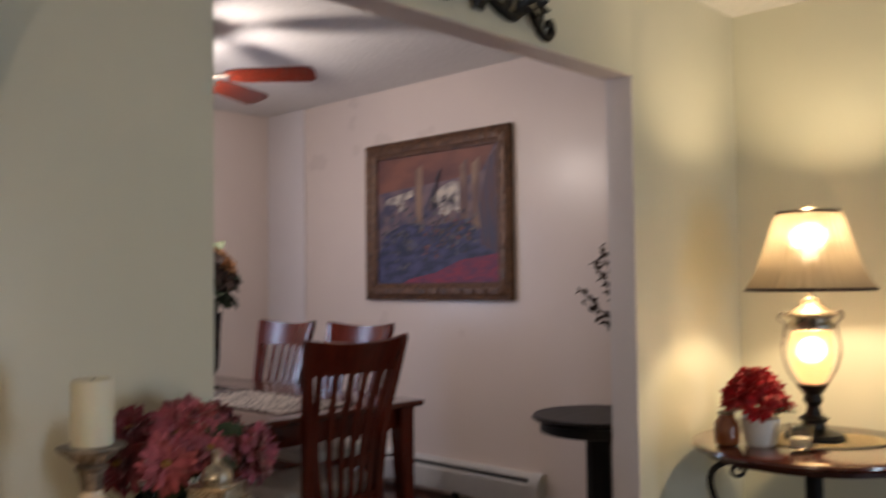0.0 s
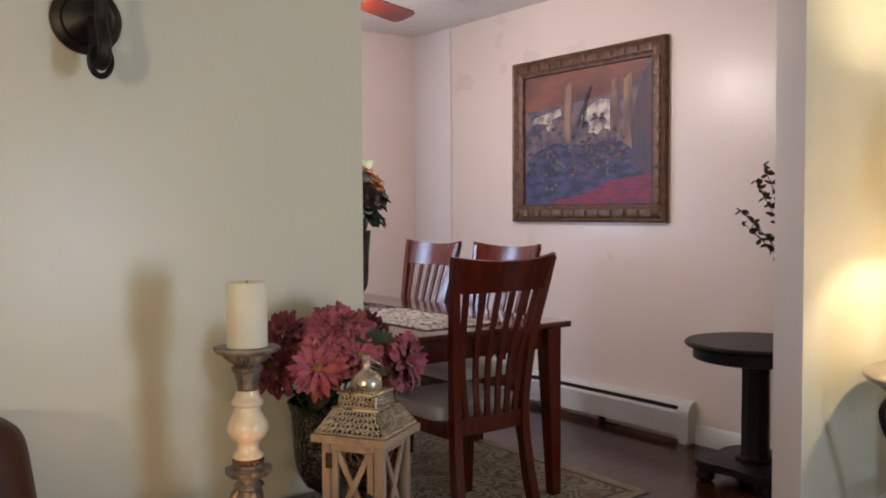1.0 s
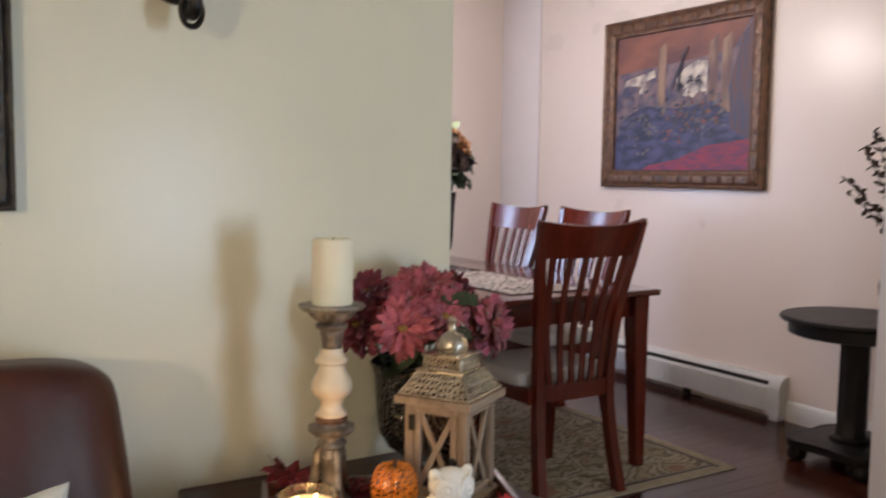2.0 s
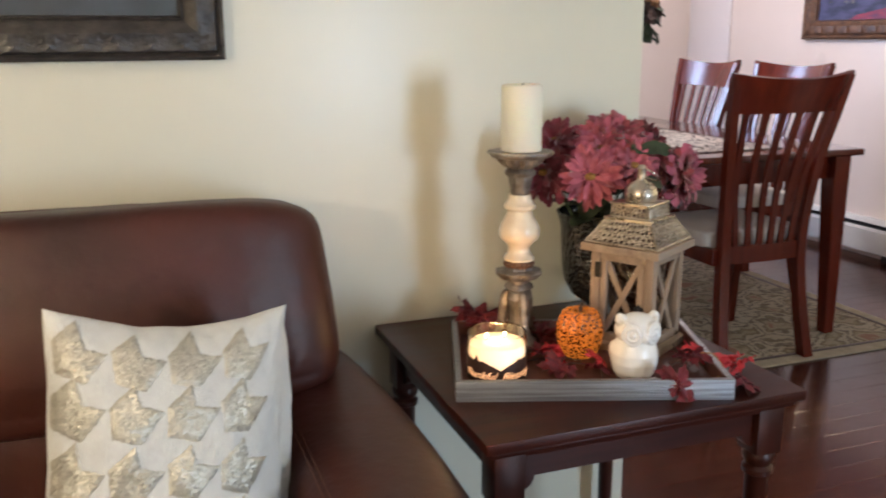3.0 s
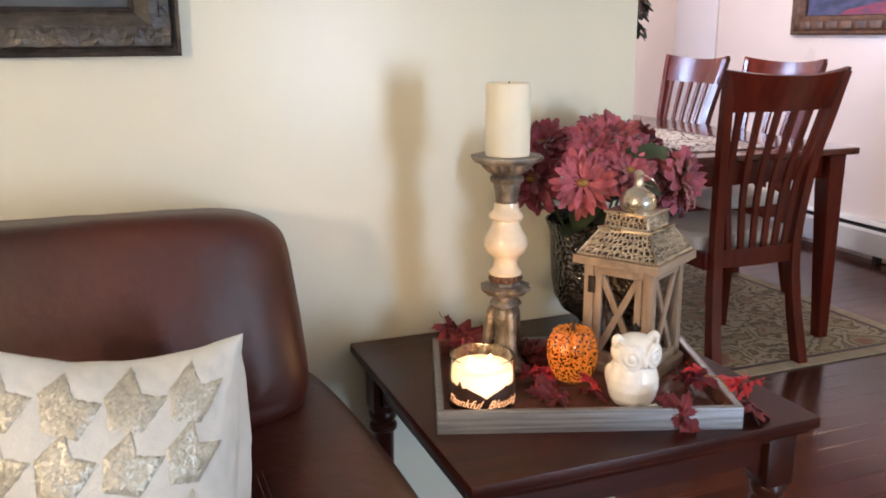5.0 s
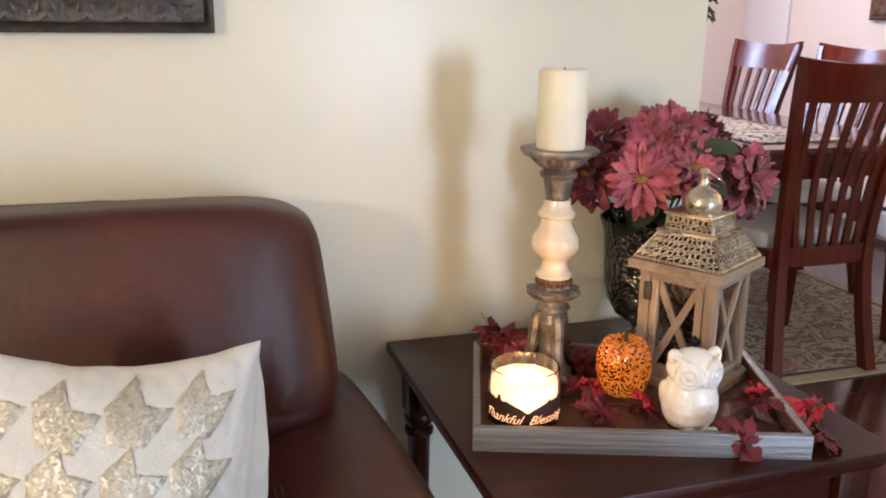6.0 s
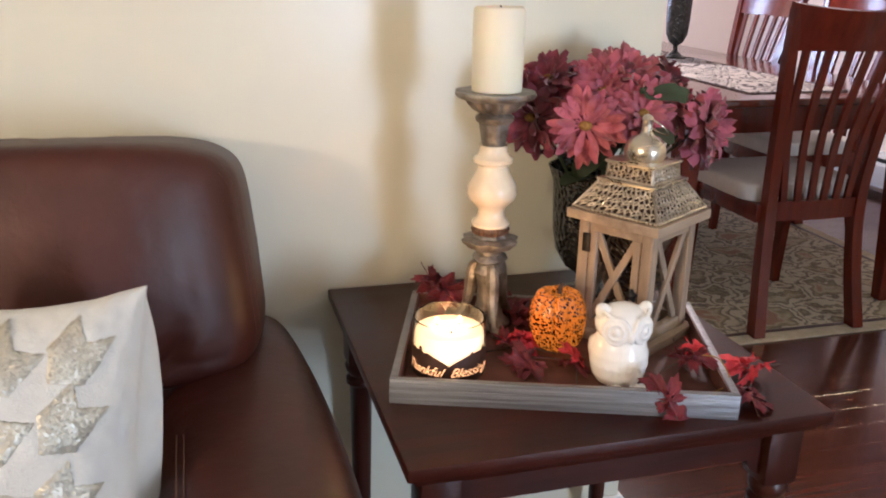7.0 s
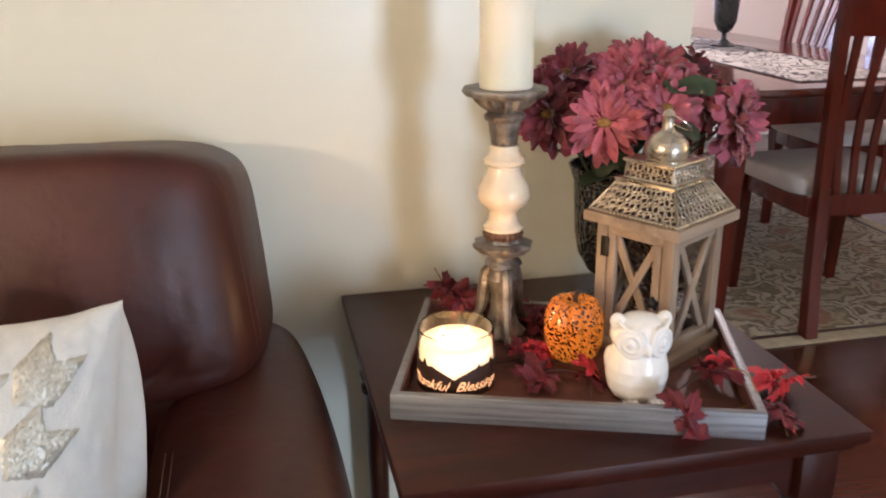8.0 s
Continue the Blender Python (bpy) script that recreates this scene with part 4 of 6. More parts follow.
def bouquet():
    rnd = random.Random(5)
    t = thing("flower_vase", -0.167, -0.125, TOP, 0, "dark mercury glass footed urn of dusty rose silk flowers", "flower arrangement")
    part("urn", lathe([(0.042, 0), (0.044, 0.004), (0.040, 0.008), (0.018, 0.016), (0.014, 0.026), (0.020, 0.034), (0.046, 0.052), (0.062, 0.080), (0.068, 0.115), (0.070, 0.155),
                       (0.072, 0.195), (0.079, 0.216), (0.081, 0.221), (0.077, 0.221), (0.069, 0.195), (0.066, 0.155), (0.002, 0.150)], 48), CRACKLE, t, "dark crackled mercury glass urn")
    heads = [((-0.072, -0.092, 0.307), (-0.38, -0.9, 0.16), 0.060, 2, 2), ((-0.124, -0.012, 0.308), (-0.75, -0.55, 0.0), 0.066, 1, 4), ((-0.090, 0.015, 0.360), (-0.5, -0.4, 0.65), 0.056, 1, 4),
             ((0.025, -0.015, 0.370), (0.0, -0.45, 0.85), 0.066, 2, 4), ((0.026, -0.080, 0.320), (-0.05, -0.85, 0.4), 0.056, 2, 3), ((0.150, -0.060, 0.292), (0.6, -0.75, 0.1), 0.068, 0, 5),
             ((-0.022, -0.035, 0.350), (-0.3, -0.75, 0.5), 0.058, 0, 4), ((0.130, 0.03, 0.345), (0.7, -0.1, 0.6), 0.056, 1, 4), ((0.05, 0.06, 0.355), (0.1, 0.5, 0.8), 0.056, 0, 3),
             ((0.105, -0.035, 0.320), (0.6, -0.5, 0.5), 0.058, 2, 4), ((-0.03, 0.065, 0.325), (-0.3, 0.8, 0.4), 0.055, 1, 3), ((0.175, 0.005, 0.285), (0.95, -0.1, 0.0), 0.058, 1, 4)]
    for (c, f, r, tone, layers) in heads:
        h, z = daisy(t, c, f, r, PETAL[tone], layers, rnd, "blossom", 0.118 if layers == 2 else 0.150)
        part("seed_head", ball(Vector(c) + z * r * 0.08, (r * 0.17, r * 0.17, r * 0.12), None, None, 12, 8), SEED, h, "ochre seed head")
        ring = [(r * 0.15, 0), (r * 0.24, r * 0.10), (r * 0.31, r * 0.13), (r * 0.30, r * 0.09), (r * 0.16, -0.001)]
        part("stamen_ring", lathe(ring, 56, (0, 0, 0), None, 14, 0.16, False, Matrix.Translation(Vector(c) + z * r * 0.03) @ z.to_track_quat("Z", "Y").to_matrix().to_4x4()), MAROON[0], h, "dark maroon stamen ring", 70)
        part("stalk", tube(smooth_line([(0.2 * c[0], 0.2 * c[1] + 0.0, 0.16), (0.6 * c[0], 0.55 * c[1], 0.6 * c[2] + 0.06), Vector(c) - z * 0.01], 5), 0.0025, 6), LEAF, t)
    for k in range(16):
        a = rnd.uniform(0, 2 * math.pi)
        r = rnd.uniform(0.03, 0.12)
        d = Vector((math.cos(a), math.sin(a), rnd.uniform(-0.3, 0.5))).normalized()
        bm = bmesh.new()
        petal(bm, Vector((0.5 * r * math.cos(a), 0.5 * r * math.sin(a) - 0.03, rnd.uniform(0.21, 0.31))), d, (Vector((0, 0, 1)) - d * d.z).normalized(), 0.075, 0.024, -0.3)
        part("leaf", bm, LEAF, t, "", 70)
    for p, d in (((0.066, -0.092, 0.352), (0.75, -0.3, 0.10)), ((0.035, -0.085, 0.350), (-0.6, -0.5, 0.25)), ((-0.05, -0.05, 0.235), (-0.7, -0.6, -0.25)), ((-0.02, -0.075, 0.24), (0.1, -0.8, -0.4))):
        bm = bmesh.new()
        dd = Vector(d).normalized()
        petal(bm, Vector(p) - dd * 0.03, dd, Vector((-0.2, -0.6, 0.7)).normalized(), 0.058, 0.018, -0.3, 8, False, 0.25)
        part("leaf", bm, LEAF, t, "", 70)


bouquet()

# ---------------------------------------------------------------- sofa and throw pillow


def puff(bm, c, s, e=0.35, m=None, u=48, v=28, wrinkle=0.0, seed=0.0):
    """A stuffed block: superellipsoid of half sizes s, e small for boxier."""
    def pw(q, k):
        return math.copysign(abs(q) ** k, q)
    rows = []
    for j in range(1, v):
        b = -math.pi / 2 + math.pi * j / v
        ring = []
        for i in range(u):
            a = 2 * math.pi * i / u
            p = Vector((s[0] * pw(math.cos(b), e) * pw(math.cos(a), e), s[1] * pw(math.cos(b), e) * pw(math.sin(a), e), s[2] * pw(math.sin(b), e)))
            if wrinkle:
                k = noise.noise(Vector((p.x * 9 + seed, p.y * 9, p.z * 5)))
                k2 = noise.noise(Vector((p.x * 28 + seed, p.y * 20, p.z * 8)))
                p += p.normalized() * wrinkle * (k + 0.4 * k2)
            p += Vector(c)
            ring.append(bm.verts.new(m @ p if m else p))
        rows.append(ring)
    return grid_faces(bm, rows)


def sofa():
    t = thing("sofa", -1.66, -0.50, 0, 0, "dark brown leather sofa with tan stitching against the wall", "sofa")
    # local frame: x along the sofa, y to the wall
    part("base", box((0, 0.0, 0.19), (1.86, 0.80, 0.24), 0.03, None, None, 3), LEATHER, t)
    for k in (-1, 0, 1):
        part("seat_cushion", puff(bmesh.new(), (k * 0.535, -0.06, 0.39), (0.268, 0.36, 0.10), 0.28, None, 48, 24, 0.010, k * 3.1), LEATHER, t)
    lean = Matrix.Translation((0, 0.285, 0.605)) @ Matrix.Rotation(radians(-9), 4, "X")
    for k, (a, b) in enumerate(((-0.94, 0.0), (0.0, 0.94))):
        bm = puff(bmesh.new(), ((a + b) / 2, 0.012, 0.152), ((b - a) / 2 + 0.004, 0.148, 0.165), 0.26, lean, 200, 80, 0.004, 5.0 + k * 4.2)
        for v in bm.verts:
            out = min(1, max(0, (abs(v.co.x) - 0.6) / 0.25))
            up = max(0.0, (v.co.z - 0.62) / 0.30)
            v.co.x -= math.copysign(0.032 * up * out, v.co.x)
            v.co.x += (1 if v.co.x > 0 else -1) * (0.24 if v.co.y < 0.27 else 0.09) * (v.co.y - 0.27) * out
            # the front panel bellies out, and the lower edge is gathered into soft pleats
            mid = 1 - min(1, abs(v.co.x - (a + b) / 2) / 0.47) ** 2
            if v.co.y < 0.27:
                v.co.y -= 0.020 * mid * math.exp(-((v.co.z - 0.74) / 0.10) ** 2)
            low = max(0.0, 1 - abs(v.co.z - 0.655) / 0.085) ** 1.5
            v.co.y += low * (0.012 + 0.026 * noise.noise((v.co.x * 21, 1.7, v.co.z * 4))) * min(1, 0.2 + 1.4 * mid)
            # a fold creeping up from the lower outer corner
            fold = abs(v.co.x) - (0.80 + 0.9 * (v.co.z - 0.655))
            v.co.y += 0.010 * math.exp(-(fold / 0.016) ** 2) * math.exp(-((v.co.z - 0.665) / 0.05) ** 2) * out
        tree = BVHTree.FromBMesh(bm)
        cushion = part("back_cushion", bm, LEATHER, t, "", 60)
        lower = puff(bmesh.new(), ((a + b) / 2, 0.295, 0.535), ((b - a) / 2 - 0.05, 0.12, 0.115), 0.34, None, 96, 36, 0.005, 9.0 + k * 2.2)
        for v in lower.verts:
            v.co.y += 0.012 * max(0.0, 1 - abs(v.co.z - 0.60) / 0.10) * noise.noise((v.co.x * 20, 4.1, v.co.z * 2))
        part("lumbar_cushion", lower, LEATHER, t, "", 60)
        # stitched seams near the outer edge of the front panel and along its top
        s = -1 if k == 0 else 1
        for dx in (0.011, 0.017):
            line = []
            for q in range(26):
                z = 0.622 + 0.270 * q / 25
                edge = max((abs(h[0].x) for h in (tree.ray_cast(Vector((s * 1.2, y, z)), Vector((-s, 0, 0))) for y in (0.16, 0.20, 0.24, 0.28, 0.32)) if h[0]), default=0.94)
                h = tree.ray_cast(Vector((s * (edge - dx), -0.4, z)), Vector((0, 1, 0)))
                if h[0]:
                    line.append(h[0] + h[1] * 0.0006)
            for i in range(len(line) - 1):
                gap = (line[i + 1] - line[i]) * 0.14
                part("stitch", tube([line[i] + gap, line[i + 1] - gap], 0.0006, 5), STITCH, cushion, "tan stitching")
    part("back_frame", box((0, 0.40, 0.44), (1.80, 0.10, 0.78), 0.045, None, None, 4), LEATHER, t)
    for s in (-1, 1):
        bm = bmesh.new()
        prof = [(-0.115, 0.05), (-0.12, 0.50), (-0.118, 0.575), (-0.095, 0.618), (-0.04, 0.634), (0.025, 0.634), (0.074, 0.618), (0.100, 0.570), (0.104, 0.48), (0.098, 0.05)]
        rows = []
        for y, k, wide in ((0.41, 0.985, -0.012), (0.395, 1.0, -0.010), (0.33, 1.0, 0.0), (0.18, 1.0, 0.014), (0.0, 1.0, 0.019), (-0.15, 0.993, 0.017), (-0.30, 0.978, 0.011), (-0.40, 0.948, 0.004), (-0.425, 0.92, 0.0)):
            rows.append([bm.verts.new((s * (0.905 + x + (wide if x > 0 else 0.0)), y, z * k)) for x, z in (prof if s > 0 else prof[::-1])])
        grid_faces(bm, rows)
        arm = part("armrest", bm, LEATHER, t, "", 60)
        sub = arm.modifiers.new("round", "SUBSURF")
        sub.levels = sub.render_levels = 3
        for off in (-0.088, -0.080):
            zz = 0.6300
            part("seam", tube([(s * (0.905 + off), 0.05, zz - 0.009), (s * (0.905 + off), -0.15, zz - 0.0115), (s * (0.905 + off), -0.30, zz - 0.019), (s * (0.905 + off * 0.95), -0.38, zz - 0.032)],
                              0.0008, 6), STITCH, arm, "tan double-stitched seam")
        for fy in (-0.34, 0.34):
            part("foot", box((s * 0.86, fy, 0.035), (0.07, 0.07, 0.07), 0.008), WALNUT_V, t)
    return t


sofa()


def throw_pillow():
    t = thing("throw_pillow", -1.018, -0.560, 0.667, 0, "cream square throw pillow with silver sequin arrowheads on the sofa", "pillow")
    half, tall, thick = 0.146, 0.187, 0.088
    tilt = pose(0, 0, 0, -13, 6.3, 3)

    def skin(u, v, s):
        e = max(0, (1 - abs(u) ** 2.4) * (1 - abs(v) ** 2.4))
        # sides drawn in between the pointed corners, with slack puckers along the edges
        x = half * u * (1 - 0.050 * (1 - v * v) + 0.012 * noise.noise((0.5, 4 * v, u)))
        if s < 0 and u > 0:
            # the back panel slumps out past the seam
            x += half * u * 0.85 * u * u * (1 - abs(u) ** 6) * (1 - v * v) ** 0.6
        z = tall * v * (1 - 0.135 * (1 - u * u) + 0.014 * noise.noise((4 * u, 0.5, v)))
        rim = max(abs(u), abs(v)) ** 6
        pucker = 0.011 * rim * e ** 0.25 * (noise.noise((11 * u, 11 * v, 2.0 + s)) + 0.6 * noise.noise((21 * u, 15 * v, 7.0 + s)))
        y = -s * thick * e ** (0.55 if s > 0 else 0.42) + 0.006 * noise.noise((2.4 * u, 2.4 * v, s)) + 0.0025 * noise.noise((8 * u, 6 * v, 3 + s)) * e ** 0.3 + pucker
        return tilt @ Vector((x, y, z))
    bm = bmesh.new()
    n = 72
    ease = [math.sin(math.pi / 2 * (-1 + 2 * i / n)) for i in range(n + 1)]
    front = [[bm.verts.new(skin(ease[i], ease[j], 1)) for i in range(n + 1)] for j in range(n + 1)]
    grid_faces(bm, front, False, False)
    back = [[front[j][i] if i in (0, n) or j in (0, n) else bm.verts.new(skin(ease[i], ease[j], -1)) for i in range(n + 1)] for j in range(n + 1)]
    for a, b in zip(back, back[1:]):
        for i in range(n):
            bm.faces.new((a[i], b[i], b[i + 1], a[i + 1]))
    cover = part("cover", bm, CREAM, t, "", 120)
    # arrowheads with the notch at the upper right, five to a column
    shape = [(-0.205, 0.055), (-0.010, 0.205), (0.035, 0.050), (0.225, 0.020), (0.035, -0.195), (-0.195, -0.150)]
    rnd = random.Random(12)
    for row in range(5):
        for col in range(-1, 4):
            cu = -0.770 + 0.445 * col + (0.03 if row == 0 else 0.0)
            cv = (0.760, 0.405, -0.010, -0.430, -0.850)[row]
            jag = [(a + rnd.uniform(-0.012, 0.012), b + rnd.uniform(-0.012, 0.012)) for a, b in shape]
            ring = []
            k = 8
            for (a, b), (c, d) in zip(jag, jag[1:] + jag[:1]):
                for q in range(k):
                    ring.append((max(-0.975, min(0.975, cu + a + (c - a) * q / k + rnd.uniform(-0.006, 0.006))), max(-0.975, min(0.975, cv + b + (d - b) * q / k + rnd.uniform(-0.006, 0.006)))))
            if max(p[0] for p in ring) - min(p[0] for p in ring) < 0.12:
                continue
            cu = max(-0.96, min(0.96, cu))
            bm = bmesh.new()

            def lifted(a, b, h):
                da, db = skin(a + 0.004, b, 1) - skin(a - 0.004, b, 1), skin(a, b + 0.004, 1) - skin(a, b - 0.004, 1)
                return bm.verts.new(skin(a, b, 1) + da.cross(db).normalized() * h)
            rings = [[lifted(cu + (a - cu) * f, cv + (b - cv) * f, h) for a, b in ring] for f, h in ((1.0, 0.0002), (0.96, 0.0013), (0.66, 0.0015), (0.33, 0.0015))]
            grid_faces(bm, rings, True, False)
            mid = lifted(cu, cv, 0.0015)
            for i in range(len(ring)):
                bm.faces.new((rings[-1][i], rings[-1][(i + 1) % len(ring)], mid))
            part("sequin_patch", bm, SEQUIN, cover, "silver sequin arrowhead", 80)
    return t


throw_pillow()


def moulded_frame(t, w, h, profile, mat, name="frame_side"):
    """Four mitred sides; profile is (inward, forward) pairs, front is local -y, the centre is local origin."""
    for k in range(4):
        L, D = (w, h) if k % 2 == 0 else (h, w)
        rot = Matrix.Rotation(radians(90 * k), 4, "Y")
        bm = bmesh.new()
        n = 40
        rows = []
        for i in range(n + 1):
            f = -1 + 2 * i / n
            rows.append([bm.verts.new(rot @ Vector((f * (L / 2 - q), -p, -(D / 2 - q)))) for q, p in profile])
        grid_faces(bm, rows)
        bmesh.ops.recalc_face_normals(bm, faces=bm.faces[:])
        yield part(name, bm, mat, t)


def wall_art():
    w, h = 0.92, 0.80
    t = thing("framed_picture", -0.858 - w / 2, -0.003, 1.138 + h / 2, 0, "framed line drawing in carved black frame on the sofa wall", "picture")
    prof = [(0, 0), (0, 0.024), (0.006, 0.030), (0.012, 0.024), (0.016, 0.032), (0.045, 0.036), (0.060, 0.026), (0.066, 0.020), (0.070, 0.024), (0.074, 0.018), (0.074, 0)]
    for side in list(moulded_frame(t, w, h, prof, EBONY)):
        pass
    # raised leaf carving along the bottom and right sides
    rnd = random.Random(3)
    for k in range(17):
        x = -w / 2 + 0.045 + k * (w - 0.09) / 16
        bm = bmesh.new()
        for q in range(5):
            a = radians(-70 + 35 * q)
            d = Vector((math.sin(a), 0, math.cos(a)))
            petal(bm, Vector((x, -0.036, -h / 2 + 0.018)), d, Vector((0, -1, 0)), 0.030, 0.006, 0.2, 4)
        part("carved_leaf", bm, EBONY, t)
    for k in range(14):
        z = -h / 2 + 0.045 + k * (h - 0.09) / 13
        bm = bmesh.new()
        for q in range(5):
            a = radians(-90 - 70 + 35 * q)
            d = Vector((math.sin(a), 0, math.cos(a)))
            petal(bm, Vector((w / 2 - 0.018, -0.036, z)), d, Vector((0, -1, 0)), 0.030, 0.006, 0.2, 4)
        part("carved_leaf", bm, EBONY, t)
    part("mat_board", box((0, -0.010, 0), (w - 0.14, 0.004, h - 0.14)), SLATE, t, "slate blue mat")
    part("inner_fillet", box((0, -0.0135, 0), (w - 0.205, 0.005, h - 0.205), 0.001), EBONY, t)
    part("print", box((0, -0.0165, 0), (w - 0.225, 0.003, h - 0.225)), PAPER, t, "white paper print with thin grey branch strokes")
    for pts in ([(0.345, 0, -0.26), (0.30, 0, -0.22), (0.22, 0, -0.17), (0.10, 0, -0.13)], [(0.30, 0, -0.22), (0.24, 0, -0.10), (0.16, 0, 0.06)], [(0.22, 0, -0.17), (0.05, 0, -0.20), (-0.2, 0, -0.14)]):
        part("branch_stroke", tube([(p.x, -0.0185, p.z) for p in smooth_line(pts, 5)], 0.004, 6), SLATE, t)


wall_art()


def sconce():
    t = thing("wall_sconce", -0.585, 0, 1.565, 0, "black iron wall sconce with flared glass shade", "wall lamp")
    fwd = Matrix.Rotation(radians(90), 4, "X")
    part("backplate", lathe([(0.062, 0.0), (0.062, 0.008), (0.056, 0.013), (0.048, 0.016), (0.043, 0.013), (0.034, 0.018), (0.015, 0.030), (0.004, 0.031)], 40, (0, 0, 0), None, 0, 0, True, fwd), IRON, t)
    arm = smooth_line([(0, -0.028, 0.0), (0, -0.05, -0.045), (0, -0.075, -0.085), (0, -0.105, -0.088), (0, -0.112, -0.055), (0, -0.098, -0.02), (0, -0.10, 0.03), (0, -0.10, 0.06)], 6)
    part("arm", tube(arm, [0.007 + 0.005 * math.sin(math.pi * i / (len(arm) - 1)) for i in range(len(arm))], 10), IRON, t)
    loop = [(0.018 * math.sin(k * math.pi / 12), -0.088, -0.085 + 0.026 * math.cos(k * math.pi / 12)) for k in range(25)]
    part("hook_loop", tube(loop, 0.0055, 8), IRON, t)
    part("cup", lathe([(0.010, 0.045), (0.030, 0.052), (0.038, 0.068), (0.034, 0.078), (0.012, 0.082)], 24, (0, -0.10, 0)), IRON, t)
    part("candle_shade", lathe([(0.036, 0.076), (0.044, 0.12), (0.060, 0.17), (0.085, 0.215), (0.088, 0.218), (0.082, 0.214), (0.056, 0.168), (0.040, 0.12), (0.030, 0.08)], 36, (0, -0.10, 0)),
         glass("smoky_shade_glass", (0.9, 0.92, 0.9), 0.25, 0.7), t, "flared frosted glass shade")
    curl = smooth_line([(0.0, -0.028, 0.05), (0.03, -0.05, 0.085), (0.055, -0.06, 0.08), (0.05, -0.06, 0.055), (0.035, -0.058, 0.06)], 6)
    part("scroll", tube(curl, 0.004, 8), IRON, t)


sconce()


def header_scroll():
    t = thing("iron_wall_scroll", 0.90, -0.012, 2.115, 0, "dark iron leaf scroll ornament over the opening", "wall ornament")
    for s in (-1, 1):
        spine = [(0.0, 0, 0.0)] + [(s * 0.05, 0, 0.015), (s * 0.11, 0, -0.01), (s * 0.17, 0, -0.022), (s * 0.22, 0, 0.01), (s * 0.265, 0, 0.015), (s * 0.31, 0, -0.04), (s * 0.35, 0, -0.055),
                                   (s * 0.378, 0, -0.03), (s * 0.37, 0, 0.0), (s * 0.352, 0, -0.004), (s * 0.352, 0, -0.02)]
        ln = smooth_line(spine, 5)
        part("scroll_bar", tube(ln, [0.020 - 0.011 * i / len(ln) for i in range(len(ln))], 8), IRON, t)
        for k, (x, z, a) in enumerate(((0.07, 0.02, 60), (0.13, -0.01, 120), (0.17, 0.0, 40), (0.22, 0.03, 70), (0.27, 0.03, 30), (0.30, -0.02, 140))):
            bm = bmesh.new()
            for q in (-40, 0, 40):
                r = radians(a + q)
                petal(bm, Vector((s * x, -0.012, z)), Vector((s * math.cos(r), -0.2, math.sin(r))).normalized(), Vector((0, -1, 0.1)), 0.055, 0.012, 0.3, 4)
            part("leaf", bm, IRON, t, "", 60)
    part("rosette", lathe([(0.036, 0), (0.038, 0.008), (0.024, 0.016), (0.010, 0.022), (0.002, 0.023)], 30, (0, 0, 0), None, 6, 0.15, True, Matrix.Rotation(radians(90), 4, "X")), IRON, t)


header_scroll()

# ---------------------------------------------------------------- dining room


